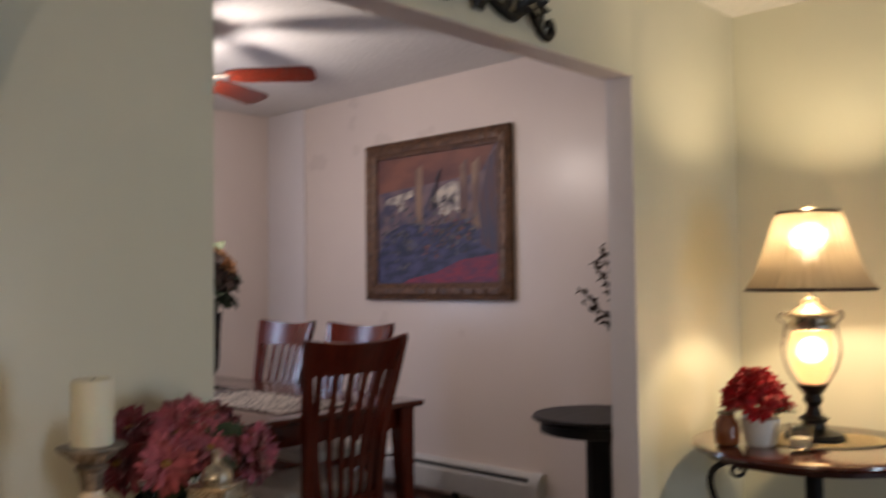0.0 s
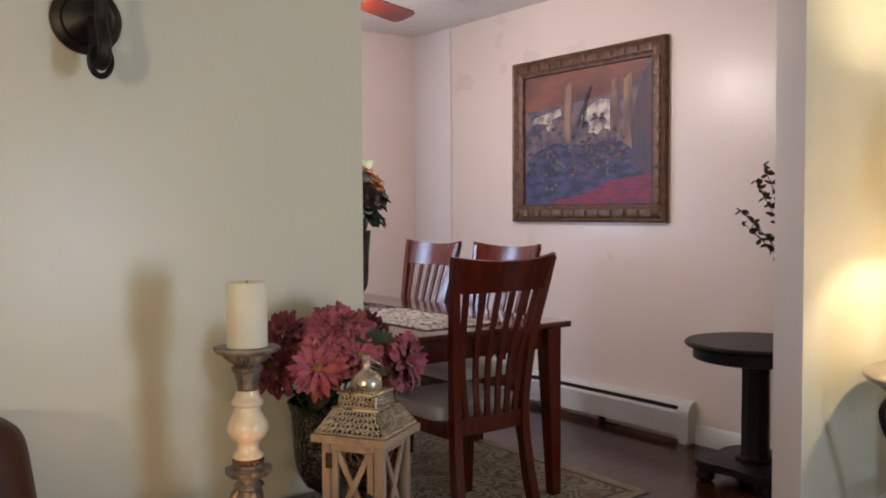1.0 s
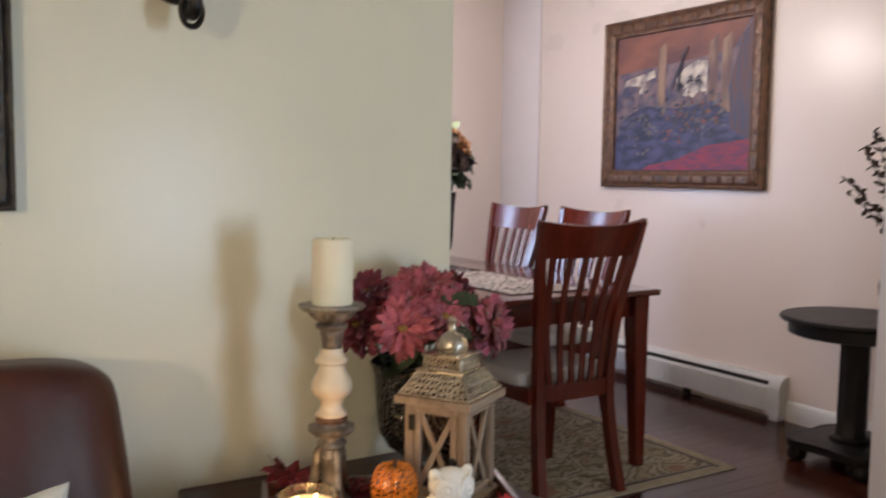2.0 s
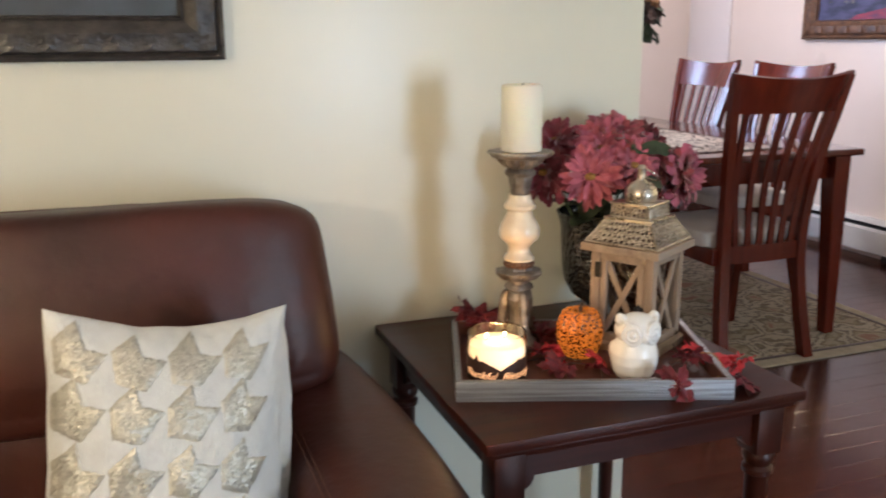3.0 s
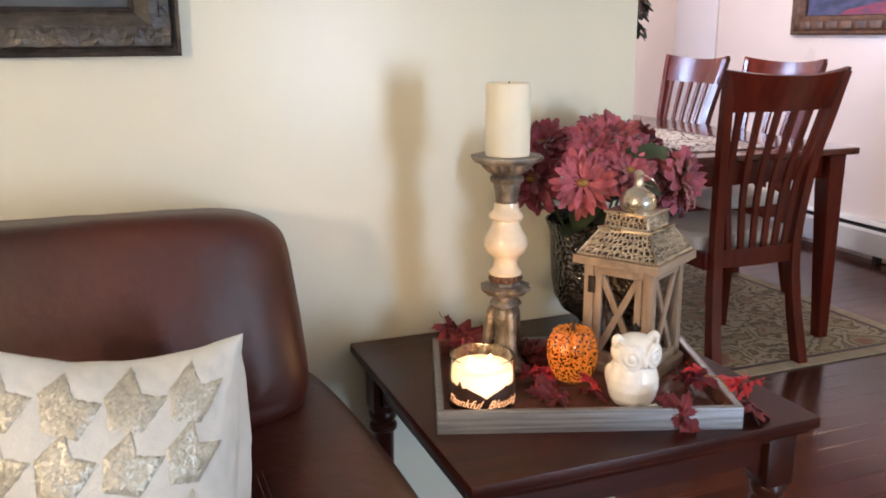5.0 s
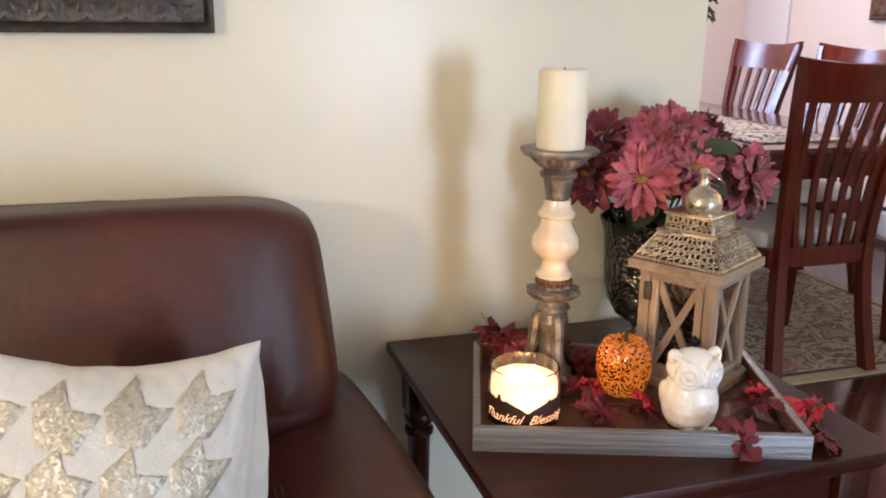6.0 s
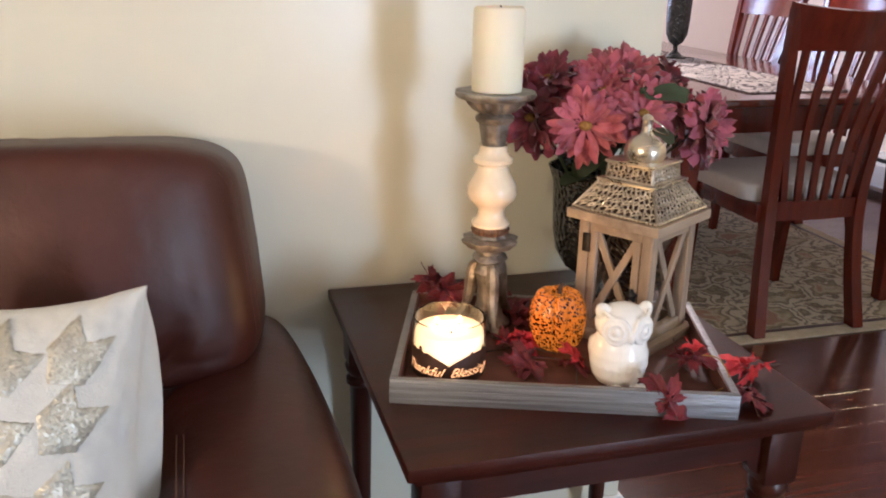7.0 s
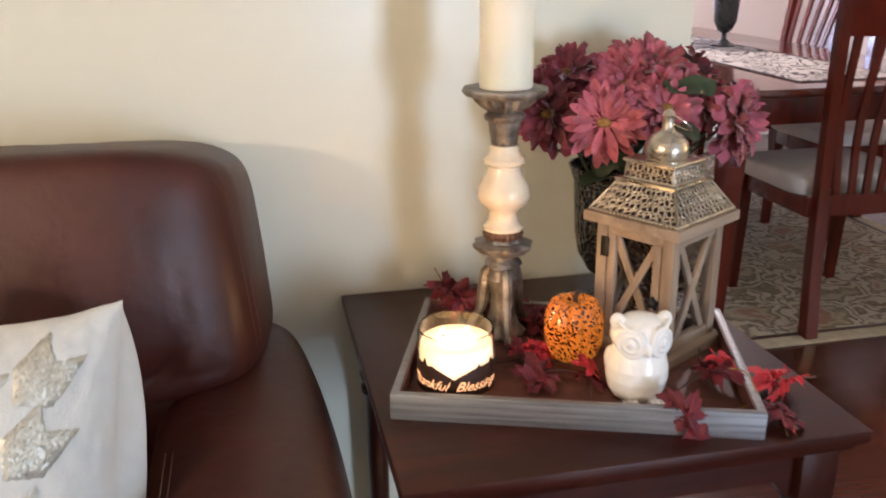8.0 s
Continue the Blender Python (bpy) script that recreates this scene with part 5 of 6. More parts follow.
def dining_chair(x, y, rz, label):
    """Slat-back chair; local +y is the way it faces, origin under the seat's middle."""
    t = thing("dining_chair", x, y, 0.009, rz, label, "chair", "chairs round the dining table")
    w = 0.215
    part("seat_cushion", puff(bmesh.new(), (0, 0.042, 0.450), (0.222, 0.198, 0.034), 0.30, None, 40, 16), SEAT, t, "cream upholstered seat")
    for s in (-1, 1):
        # back post, raked and swept, one piece from floor to top rail
        line = smooth_line([(s * (w - 0.025), -0.245, 0.0), (s * (w - 0.040), -0.205, 0.22), (s * (w - 0.046), -0.188, 0.44), (s * (w - 0.026), -0.210, 0.70), (s * (w + 0.004), -0.250, 0.90), (s * (w + 0.022), -0.279, 1.034)], 5)
        bm = bmesh.new()
        rows = []
        for i, p in enumerate(line):
            f = i / (len(line) - 1)
            a, b = 0.020 - 0.004 * f, 0.022 - 0.010 * f
            rows.append([bm.verts.new(p + Vector(q)) for q in ((-a, -b, 0), (a, -b, 0), (a, b, 0), (-a, b, 0))])
        grid_faces(bm, rows)
        part("back_post", bm, CHERRY, t, "", 35)
        bm = bmesh.new()
        rows = []
        for z, k, dy in ((0.0, 0.014, 0.012), (0.42, 0.021, 0.0)):
            rows.append([bm.verts.new((s * (w - 0.02) + a * k, 0.185 + dy + b * k, z)) for a, b in ((-1, -1), (1, -1), (1, 1), (-1, 1))])
        grid_faces(bm, rows)
        part("front_leg", bm, CHERRY, t, "", 35)
        part("side_rail", box((s * (w - 0.02), 0.0, 0.395), (0.020, 0.36, 0.06), 0.003), CHERRY, t)
    # curved front and back rails
    for yy, bow, z, h, nm in ((0.195, 0.022, 0.395, 0.06, "front_rail"), (-0.185, -0.015, 0.405, 0.065, "back_rail")):
        bm = bmesh.new()
        rows = []
        for i in range(13):
            f = -1 + 2 * i / 12
            p = Vector((f * (w - 0.045), yy + bow * (1 - f * f), z))
            rows.append([bm.verts.new(p + Vector(q)) for q in ((0, -0.011, -h / 2), (0, 0.011, -h / 2), (0, 0.011, h / 2), (0, -0.011, h / 2))])
        grid_faces(bm, rows)
        part(nm, bm, CHERRY, t, "", 35)
    # top rail, bowed backward, with a dipped upper edge
    bm = bmesh.new()
    rows = []
    for i in range(17):
        f = -1 + 2 * i / 16
        yb = -0.272 - 0.040 * (1 - f * f)
        top = 1.028 + 0.022 * f * f
        low = 0.910
        rows.append([bm.verts.new((f * (w + 0.016 + 0.018 * (z - low) / 0.12), yb + dy, z)) for dy, z in ((0.018, low), (0.038, low), (0.002, top), (-0.018, top - 0.004))])
    grid_faces(bm, rows)
    bmesh.ops.recalc_face_normals(bm, faces=bm.faces[:])
    part("top_rail", bm, CHERRY, t, "", 35)
    for k in range(6):
        f = -0.78 + 1.56 * k / 5
        x0, x1 = f * (w - 0.062), f * (w + 0.006)
        bow = 1 - f * f
        line = smooth_line([(x0, -0.185 - 0.012 * bow, 0.42), (x0 + (x1 - x0) * 0.5, -0.192 - 0.022 * bow, 0.66), (x1, -0.246 - 0.036 * bow, 0.91)], 5)
        bm = bmesh.new()
        rows = [[bm.verts.new(p + Vector(q)) for q in ((-0.0115, -0.006, 0), (0.0115, -0.006, 0), (0.0115, 0.006, 0), (-0.0115, 0.006, 0))] for p in line]
        grid_faces(bm, rows)
        part("back_slat", bm, CHERRY, t, "", 35)
    return t


CHAIR_LABEL = "cherry wooden slat-back dining chair with cream padded seat"
first = dining_chair(1.105, 1.065, 0, CHAIR_LABEL)
copy_thing(first, pose(1.64, 1.715, 0.009, 0, 0, 90))
copy_thing(first, pose(1.64, 2.345, 0.009, 0, 0, 90))


def dining_table():
    t = thing("dining_table", 1.13, 1.95, 0, 0, "glossy cherry wooden dining table with tapered legs", "table")
    w, d, z = 0.98, 2.0, 0.755
    part("tabletop", box((0, 0, z - 0.013), (w, d, 0.026), 0.007, None, None, 3), CHERRY_TOP, t)
    for s in (-1, 1):
        part("apron", box((s * (w / 2 - 0.075), 0, z - 0.072), (0.022, d - 0.22, 0.092), 0.003), CHERRY, t)
        part("apron", box((0, s * (d / 2 - 0.075), z - 0.072), (w - 0.22, 0.022, 0.092), 0.003), CHERRY, t)
        for sy in (-1, 1):
            bm = bmesh.new()
            rows = []
            for zz, k, ix, iy in ((0.009, 0.023, 0.0, 0.0), (0.60, 0.036, -0.013, -0.013), (z - 0.026, 0.037, -0.013, -0.013)):
                cx, cy = s * (w / 2 - 0.055 + ix), sy * (d / 2 - 0.055 + iy)
                rows.append([bm.verts.new((cx + a * k, cy + b * k, zz)) for a, b in ((-1, -1), (1, -1), (1, 1), (-1, 1))])
            grid_faces(bm, rows)
            bmesh.ops.bevel(bm, geom=bm.edges[:], offset=0.003, segments=1, affect="EDGES")
            part("leg", bm, CHERRY, t, "", 35)


dining_table()


def table_runner():
    t = thing("table_runner", 1.13, 1.78, 0.7555, 0, "cream and dark brown scroll-print cloth runner on the dining table", "table runner")
    bm = bmesh.new()
    rows = []
    n = 40
    for j in range(n + 1):
        y = -0.72 + 1.44 * j / n
        rows.append([bm.verts.new((-0.19 + 0.38 * i / 12, y, 0.0035 + 0.0025 * noise.noise((i * 0.4, y * 9, 0)))) for i in range(13)])
    grid_faces(bm, rows, False, False)
    bmesh.ops.solidify(bm, geom=bm.faces[:], thickness=0.002)
    part("cloth", bm, SCROLL, t)
    for s in (-1, 1):
        part("hem", box((s * 0.19, 0, 0.003), (0.008, 1.44, 0.004), 0.001), JARBAND, t, "dark brown hem")
        part("hem", box((0, s * 0.72, 0.003), (0.372, 0.008, 0.004), 0.001), JARBAND, t, "dark brown hem")


table_runner()


def rose_vase():
    rnd = random.Random(9)
    t = thing("rose_vase", 1.235, 2.04, 0.761, 0, "tall dark mercury glass vase of amber silk roses", "flower arrangement")
    part("vase", lathe([(0.05, 0), (0.052, 0.004), (0.03, 0.012), (0.010, 0.03), (0.010, 0.05), (0.03, 0.065), (0.046, 0.10), (0.050, 0.16), (0.053, 0.26), (0.062, 0.36), (0.064, 0.365),
                        (0.058, 0.362), (0.04, 0.25), (0.002, 0.24)], 36), CRACKLE, t, "dark mercury glass footed vase")
    for k in range(18):
        a = 2.4 * k + rnd.uniform(-0.2, 0.2)
        r = 0.13 * math.sqrt((k + 0.5) / 18)
        c = (r * math.cos(a), r * math.sin(a), 0.64 - 0.12 * (r / 0.13) ** 2 + rnd.uniform(-0.03, 0.03))
        daisy(t, c, (math.cos(a), math.sin(a), 0.6), 0.060, (AMBER, WILTED, AMBER, WILTED)[k % 4], 5, rnd, "rose", 0.26)
        part("stalk", tube(smooth_line([(0.1 * c[0], 0.1 * c[1], 0.25), (0.5 * c[0], 0.5 * c[1], 0.42), c], 4), 0.003, 6), LEAF, t)
    for k in range(44):
        a = rnd.uniform(0, 2 * math.pi)
        d = Vector((math.cos(a), math.sin(a), rnd.uniform(-0.7, 0.3))).normalized()
        bm = bmesh.new()
        petal(bm, Vector((0.06 * math.cos(a), 0.06 * math.sin(a), rnd.uniform(0.40, 0.55))), d, (Vector((0, 0, 1)) - d * d.z).normalized(), rnd.uniform(0.08, 0.12), 0.034, -0.4)
        part("leaf", bm, LEAF, t, "", 70)
    for k in range(3):
        bm = bmesh.new()
        a = 0.9 * k
        petal(bm, Vector((0.03 * math.cos(a), 0.03 * math.sin(a) - 0.02, 0.66)), Vector((math.cos(a) * 0.5, math.sin(a) * 0.5, 0.8)).normalized(), Vector((-0.5, -0.5, 0.4)).normalized(), 0.07, 0.022, -0.3)
        part("leaf", bm, LIME, t, "lime green leaf", 70)


rose_vase()


def rug():
    t = thing("area_rug", 1.12, 2.062, 0.0, 0, "beige and olive patterned area rug under the dining table", "rug")
    part("field", box((0, 0, 0.0045), (1.44, 2.40, 0.009), 0.003), RUG, t)
    part("border", box((0, 0, 0.0035), (1.60, 2.56, 0.007), 0.003), shade("rug_border_weave", (0.38, 0.32, 0.22), (0.28, 0.23, 0.145), 0.95, scale=30, bump=0.4, bump_scale=400), t, "plain beige woven border")
    for s in (-1, 1):
        part("stripe", box((s * 0.735, 0, 0.0042), (0.02, 2.49, 0.008), 0.002), JARBAND, t, "dark guard stripe")
        part("stripe", box((0, s * 1.215, 0.0042), (1.45, 0.02, 0.008), 0.002), JARBAND, t, "dark guard stripe")


rug()


def baseboard_heater():
    y0, y1 = 1.15, 3.21
    t = thing("baseboard_heater", RD, (y0 + y1) / 2, 0, 0, "white enamelled baseboard heater along the dining wall", "radiator")
    t.scale = (1, 1, 0.93)
    L = y1 - y0 - 0.14
    def run(outline, nm, mat, z=0.0, ln=None, label=""):
        mm = Matrix(((-1, 0, 0, 0), (0, 0, 1, -(y1 - y0) / 2 + 0.07), (0, 1, 0, 0), (0, 0, 0, 1)))
        bm = prism(outline, L, mm)
        bmesh.ops.recalc_face_normals(bm, faces=bm.faces[:])
        return part(nm, bm, mat, t, label, 30)
    run([(0.002, 0.03), (0.010, 0.03), (0.010, 0.225), (0.002, 0.225)], "back_plate", METALWHITE)
    run([(0.060, 0.045), (0.068, 0.045), (0.068, 0.170), (0.058, 0.186), (0.054, 0.182), (0.060, 0.168)], "front_panel", METALWHITE)
    run([(0.002, 0.226), (0.036, 0.226), (0.052, 0.206), (0.054, 0.210), (0.038, 0.232), (0.002, 0.232)], "top_cap", METALWHITE)
    # one solid dark block fills the slot
    run([(0.012, 0.05), (0.054, 0.05), (0.054, 0.192), (0.012, 0.20)], "slot_core", HEATERDARK, 0, None, "solid dark core in the slot")
    for s in (-1, 1):
        out = [(0.002, 0.022), (0.074, 0.022), (0.074, 0.172), (0.064, 0.205), (0.044, 0.230), (0.030, 0.238), (0.002, 0.238)]
        mm = Matrix(((-1, 0, 0, 0), (0, 0, 1, s * ((y1 - y0) / 2 - 0.035) - 0.035), (0, 1, 0, 0), (0, 0, 0, 1)))
        bm = prism(out, 0.07, mm)
        bmesh.ops.recalc_face_normals(bm, faces=bm.faces[:])
        part("end_cap", bm, METALWHITE, t, "", 30)
        part("foot", box((-0.040, s * ((y1 - y0) / 2 - 0.035), 0.012), (0.06, 0.05, 0.024), 0.002), METALWHITE, t)
    for yy in (-0.4, 0.4):
        part("foot", box((-0.040, yy, 0.025), (0.05, 0.02, 0.05), 0.002), HEATERDARK, t)


baseboard_heater()


def pedestal_table():
    t = thing("pedestal_table", 2.405, 0.585, 0, 0, "round black lacquered pedestal table beside the heater", "table")
    part("tabletop", lathe([(0.27, 0.605), (0.300, 0.612), (0.308, 0.620), (0.308, 0.628), (0.300, 0.635), (0.05, 0.636), (0.002, 0.636)], 64), BLACKWOOD, t)
    part("apron", lathe([(0.262, 0.555), (0.272, 0.560), (0.272, 0.606), (0.05, 0.606)], 64), BLACKWOOD, t)
    bm = lathe([(0.085, 0.10), (0.088, 0.115), (0.066, 0.125), (0.062, 0.14), (0.060, 0.50), (0.066, 0.535), (0.085, 0.556)], 8)
    part("column", bm, BLACKWOOD, t, "", 25)
    out = []
    for k in range(48):
        a = 2 * math.pi * k / 48
        r = 0.20 + 0.065 * abs(math.cos(2 * a)) ** 2
        out.append((r * math.cos(a + 0.785), r * math.sin(a + 0.785)))
    part("plinth", prism(out, 0.035, Matrix.Translation((0, 0, 0.066)), None, 0.006), BLACKWOOD, t)
    for k in range(4):
        a = math.pi / 2 * k + 0.785
        part("bun_foot", lathe([(0.022, 0), (0.040, 0.012), (0.044, 0.034), (0.034, 0.056), (0.028, 0.067)], 20, (0.215 * math.cos(a), 0.215 * math.sin(a), 0)), BLACKWOOD, t)


pedestal_table()


def twig_vase():
    rnd = random.Random(11)
    t = thing("twig_vase", 2.552, 0.462, 0.636, 0, "dark round vase of dried berry twigs on the pedestal table", "flower arrangement")
    part("vase", lathe([(0.045, 0), (0.07, 0.02), (0.105, 0.08), (0.112, 0.13), (0.095, 0.19), (0.05, 0.235), (0.045, 0.26), (0.055, 0.28), (0.048, 0.275), (0.035, 0.24), (0.002, 0.22)], 36),
         shade("dark_glazed_clay", (0.035, 0.028, 0.03), (0.02, 0.016, 0.018), 0.25, scale=20), t)
    for k, (dx, dy, z) in enumerate(((-0.17, 0.12, 0.71), (-0.14, 0.10, 0.78), (-0.20, 0.17, 0.58), (-0.16, 0.18, 0.52), (0.06, 0.06, 0.7), (0.0, -0.05, 0.65), (-0.08, 0.05, 0.62))):
        line = smooth_line([(0, 0, 0.2), (dx * 0.35, dy * 0.35, 0.2 + (z - 0.2) * 0.5), (dx, dy, z)], 7)
        twig = part("twig", tube(line, [0.003 - 0.0015 * i / len(line) for i in range(len(line))], 5), TWIG, t)
        for i, p in enumerate(line[6:]):
            for q in range(4):
                o = Vector((rnd.uniform(-1, 1), rnd.uniform(-1, 1), rnd.uniform(-0.6, 0.8))) * 0.016
                d = o.normalized()
                bm = bmesh.new()
                petal(bm, p + o * 0.2, d, d.orthogonal().normalized(), 0.030, 0.010, 0.2, 3)
                part("dry_leaf", bm, TWIG, twig, "", 0)
    for k in range(5):
        c = (-0.04 + 0.03 * k, 0.03 - 0.02 * k, 0.50 + 0.04 * (k % 3))
        daisy(t, c, (-0.5, -0.5 + 0.2 * k, 0.5), 0.06, WILTED, 2, rnd, "dark_blossom")


twig_vase()


def painting():
    w, h = 1.215, 0.995
    t = thing("painting", RD - 0.004, 1.945, 1.652, 0, "large colonial interior painting in a gilt brown carved frame", "painting")
    t.matrix_basis = pose(RD - 0.004, 1.945, 1.652, 0, 0, -90)
    prof = [(0, 0), (0, 0.030), (0.010, 0.038), (0.022, 0.030), (0.030, 0.036), (0.072, 0.040), (0.085, 0.028), (0.096, 0.026), (0.102, 0.018), (0.102, 0)]
    for side in list(moulded_frame(t, w, h, prof, GILT)):
        pass
    # carved blocks along each side
    for k in range(11):
        x = -w / 2 + 0.12 + k * (w - 0.24) / 10
        for s in (-1, 1):
            part("carved_block", box((x, -0.039, s * (h / 2 - 0.051)), (0.074, 0.006, 0.040), 0.0028), GILT, t)
    for k in range(8):
        z = -h / 2 + 0.14 + k * (h - 0.28) / 7
        for s in (-1, 1):
            part("carved_block", box((s * (w / 2 - 0.051), -0.039, z), (0.040, 0.006, 0.080), 0.0028), GILT, t)
    cw, chh = w - 0.20, h - 0.20

    def paint(name, a, b, scale=18, stretch=(1, 1, 1)):
        return shade(name, a, b, 0.55, scale=scale, detail=6, stretch=stretch, contrast=(0.38, 0.62), bump=0.2, bump_scale=120)
    ink = paint("painted_blue_shade", (0.070, 0.072, 0.165), (0.018, 0.022, 0.06), 9, (1, 1, 2.5))
    canvas = part("canvas", box((0, -0.006, 0), (cw, 0.008, chh)), paint("painted_dusk_ground", (0.20, 0.13, 0.14), (0.05, 0.05, 0.10), 11), t, "painted canvas")

    def patch(outline, mat, lift):
        m = Matrix(((cw / 2, 0, 0, 0), (0, 0, -1, -0.0105 - lift), (0, chh / 2, 0, 0), (0, 0, 0, 1)))
        bm = prism(outline, 0.0006, m)
        bmesh.ops.recalc_face_normals(bm, faces=bm.faces[:])
        part("painted_area", bm, mat, canvas, "", 0)
    patch([(-0.99, 0.45), (-0.99, 0.99), (0.95, 0.99), (0.75, 0.62), (0.2, 0.55), (-0.5, 0.50)], paint("painted_terracotta_vault", (0.24, 0.095, 0.065), (0.12, 0.05, 0.05), 6, (0.4, 1, 1)), 0.0002)
    patch([(-0.90, 0.24), (-0.82, 0.36), (-0.38, 0.46), (-0.36, 0.36), (-0.52, 0.31), (-0.48, 0.12), (-0.60, 0.14), (-0.64, 0.26), (-0.78, 0.27)], paint("painted_pale_window", (0.56, 0.49, 0.41), (0.16, 0.13, 0.14), 17), 0.0004)
    patch([(-0.02, 0.16), (-0.04, 0.30), (0.08, 0.44), (0.26, 0.53), (0.40, 0.50), (0.40, 0.04), (0.30, 0.12), (0.22, 0.02), (0.06, 0.06), (0.12, 0.16)], paint("painted_bright_window", (0.62, 0.55, 0.47), (0.18, 0.15, 0.16), 17), 0.0004)
    for x0, x1 in ((-0.32, -0.20), (0.42, 0.54), (0.60, 0.72)):
        patch([(x0, -0.35), (x0, 0.75), (x1, 0.85), (x1, -0.35)], paint("painted_column_ochre", (0.30, 0.19, 0.13), (0.13, 0.07, 0.065), 20, (1, 1, 0.2)), 0.0006)
    patch([(0.74, -0.45), (0.70, 0.1), (0.86, 0.80), (0.99, 0.95), (0.99, -0.6)], paint("painted_drapery_blue", (0.055, 0.055, 0.10), (0.11, 0.05, 0.05), 12, (3, 1, 0.4)), 0.0022)
    patch([(-0.99, -0.55), (-0.85, -0.2), (-0.5, -0.05), (0.0, -0.12), (0.5, -0.05), (0.99, -0.45), (0.99, -0.99), (-0.99, -0.99)], ink, 0.0010)
    patch([(-0.55, -0.99), (-0.45, -0.93), (0.0, -0.84), (0.4, -0.66), (0.99, -0.58), (0.99, -0.99)], paint("painted_crimson_carpet", (0.26, 0.030, 0.065), (0.12, 0.03, 0.085), 14, (1, 1, 4)), 0.0012)
    # foliage, furnishing and cloth dabs, one skin of paint per tone
    rnd = random.Random(21)
    tones = [paint("painted_dab_dark", (0.050, 0.045, 0.062), (0.025, 0.024, 0.04)), paint("painted_dab_rose", (0.22, 0.075, 0.065), (0.11, 0.04, 0.045)),
             paint("painted_dab_steel", (0.125, 0.13, 0.165), (0.065, 0.068, 0.095)), paint("painted_dab_cream", (0.155, 0.135, 0.13), (0.095, 0.085, 0.09)),
             paint("painted_dab_umber", (0.15, 0.085, 0.055), (0.07, 0.04, 0.03))]
    skins = [bmesh.new() for _ in tones]
    m4 = Matrix(((cw / 2, 0, 0, 0), (0, 0, -1, 0), (0, chh / 2, 0, 0), (0, 0, 0, 1)))
    for k in range(300):
        x, y = rnd.uniform(-0.95, 0.66), min(0.30, max(-0.75, rnd.gauss(-0.22, 0.20)))
        tone = rnd.choice((0, 0, 2, 2, 3)) if x < -0.3 and y < 0.1 else rnd.choice((0, 1, 2, 3, 4, 4)) if y > -0.4 else rnd.choice((0, 1, 1, 2))
        if y > 0.15:
            tone = rnd.choice((0, 3, 3, 4))
        r, a0, n = rnd.uniform(0.012, 0.048), rnd.uniform(0, 6), 7
        long = rnd.uniform(0.35, 1.1)
        out = [(x + r * rnd.uniform(0.25, 1.2) * math.cos(a0 + q * 2 * math.pi / n), y + long * r * rnd.uniform(0.5, 1.1) * math.sin(a0 + q * 2 * math.pi / n)) for q in range(n)]
        prism(out, 0.0004, Matrix.Translation((0, -0.0125 - 0.000012 * k, 0)) @ m4, skins[tone])
    for tone, skin in zip(tones, skins):
        bmesh.ops.recalc_face_normals(skin, faces=skin.faces[:])
        part("painted_dab", skin, tone, canvas, "", 0)["kind"] = "stuff"
    # drooping palm fronds before the bright window
    for q, (dx, dy) in enumerate(((-0.13, -0.05), (-0.10, 0.04), (0.0, 0.07), (0.09, 0.03), (0.13, -0.07), (0.07, -0.10))):
        x, y = 0.24, 0.26
        patch([(x, y - 0.015), (x + 0.55 * dx, y + 0.5 * dy + 0.05), (x + dx, y + dy), (x + 0.5 * dx, y + 0.5 * dy + 0.005)][::1 if dx > 0 else -1], tones[0], 0.0074 + 0.0002 * q)
    for x0, y0, x1, y1 in ((-0.12, 0.15, 0.12, 0.72), (-0.02, 0.12, 0.05, 0.62)):
        patch([(x0, y0), (x0 + 0.025, y0 - 0.01), (x1 + 0.015, y1), (x1, y1 + 0.02)], tones[0], 0.0098)
    return t


painting()


def ceiling_fan():
    t = thing("ceiling_fan", 1.125, 2.01, 2.27, 0, "ceiling fan with reddish cherry blades and a light kit", "ceiling fan")
    part("motor", lathe([(0.02, -0.06), (0.07, -0.055), (0.095, -0.03), (0.10, 0.01), (0.08, 0.045), (0.03, 0.06)], 36), BRONZE, t)
    part("downrod", lathe([(0.012, 0.05), (0.012, 0.17), (0.05, 0.175), (0.055, 0.208), (0.01, 0.209)], 24), BRONZE, t)
    part("light_bowl", lathe([(0.004, -0.135), (0.05, -0.13), (0.085, -0.11), (0.10, -0.085), (0.098, -0.082), (0.082, -0.105), (0.05, -0.125), (0.004, -0.13)], 32),
         glass("frosted_bowl_glass", (1, 0.96, 0.9), 0.4, 0.9), t).visible_shadow = False
    for k in range(5):
        a = -49 + 72 * k
        r = pose(0, 0, 0, 0, 0, a) @ pose(0, 0, 0, -15, 0, 0)
        out = [(0.17, -0.045), (0.24, -0.062), (0.56, -0.070), (0.585, -0.06), (0.60, -0.035), (0.60, 0.035), (0.585, 0.06), (0.56, 0.070), (0.24, 0.062), (0.17, 0.045)]
        blade = part("blade", prism(out, 0.008, r @ Matrix.Translation((0, 0, -0.012))), CHERRY, t)
        part("blade_iron", box((0.14, 0, -0.008), (0.13, 0.035, 0.008), 0.003, r), BRONZE, blade)


ceiling_fan()

# ---------------------------------------------------------------- console corner with the lit lamp


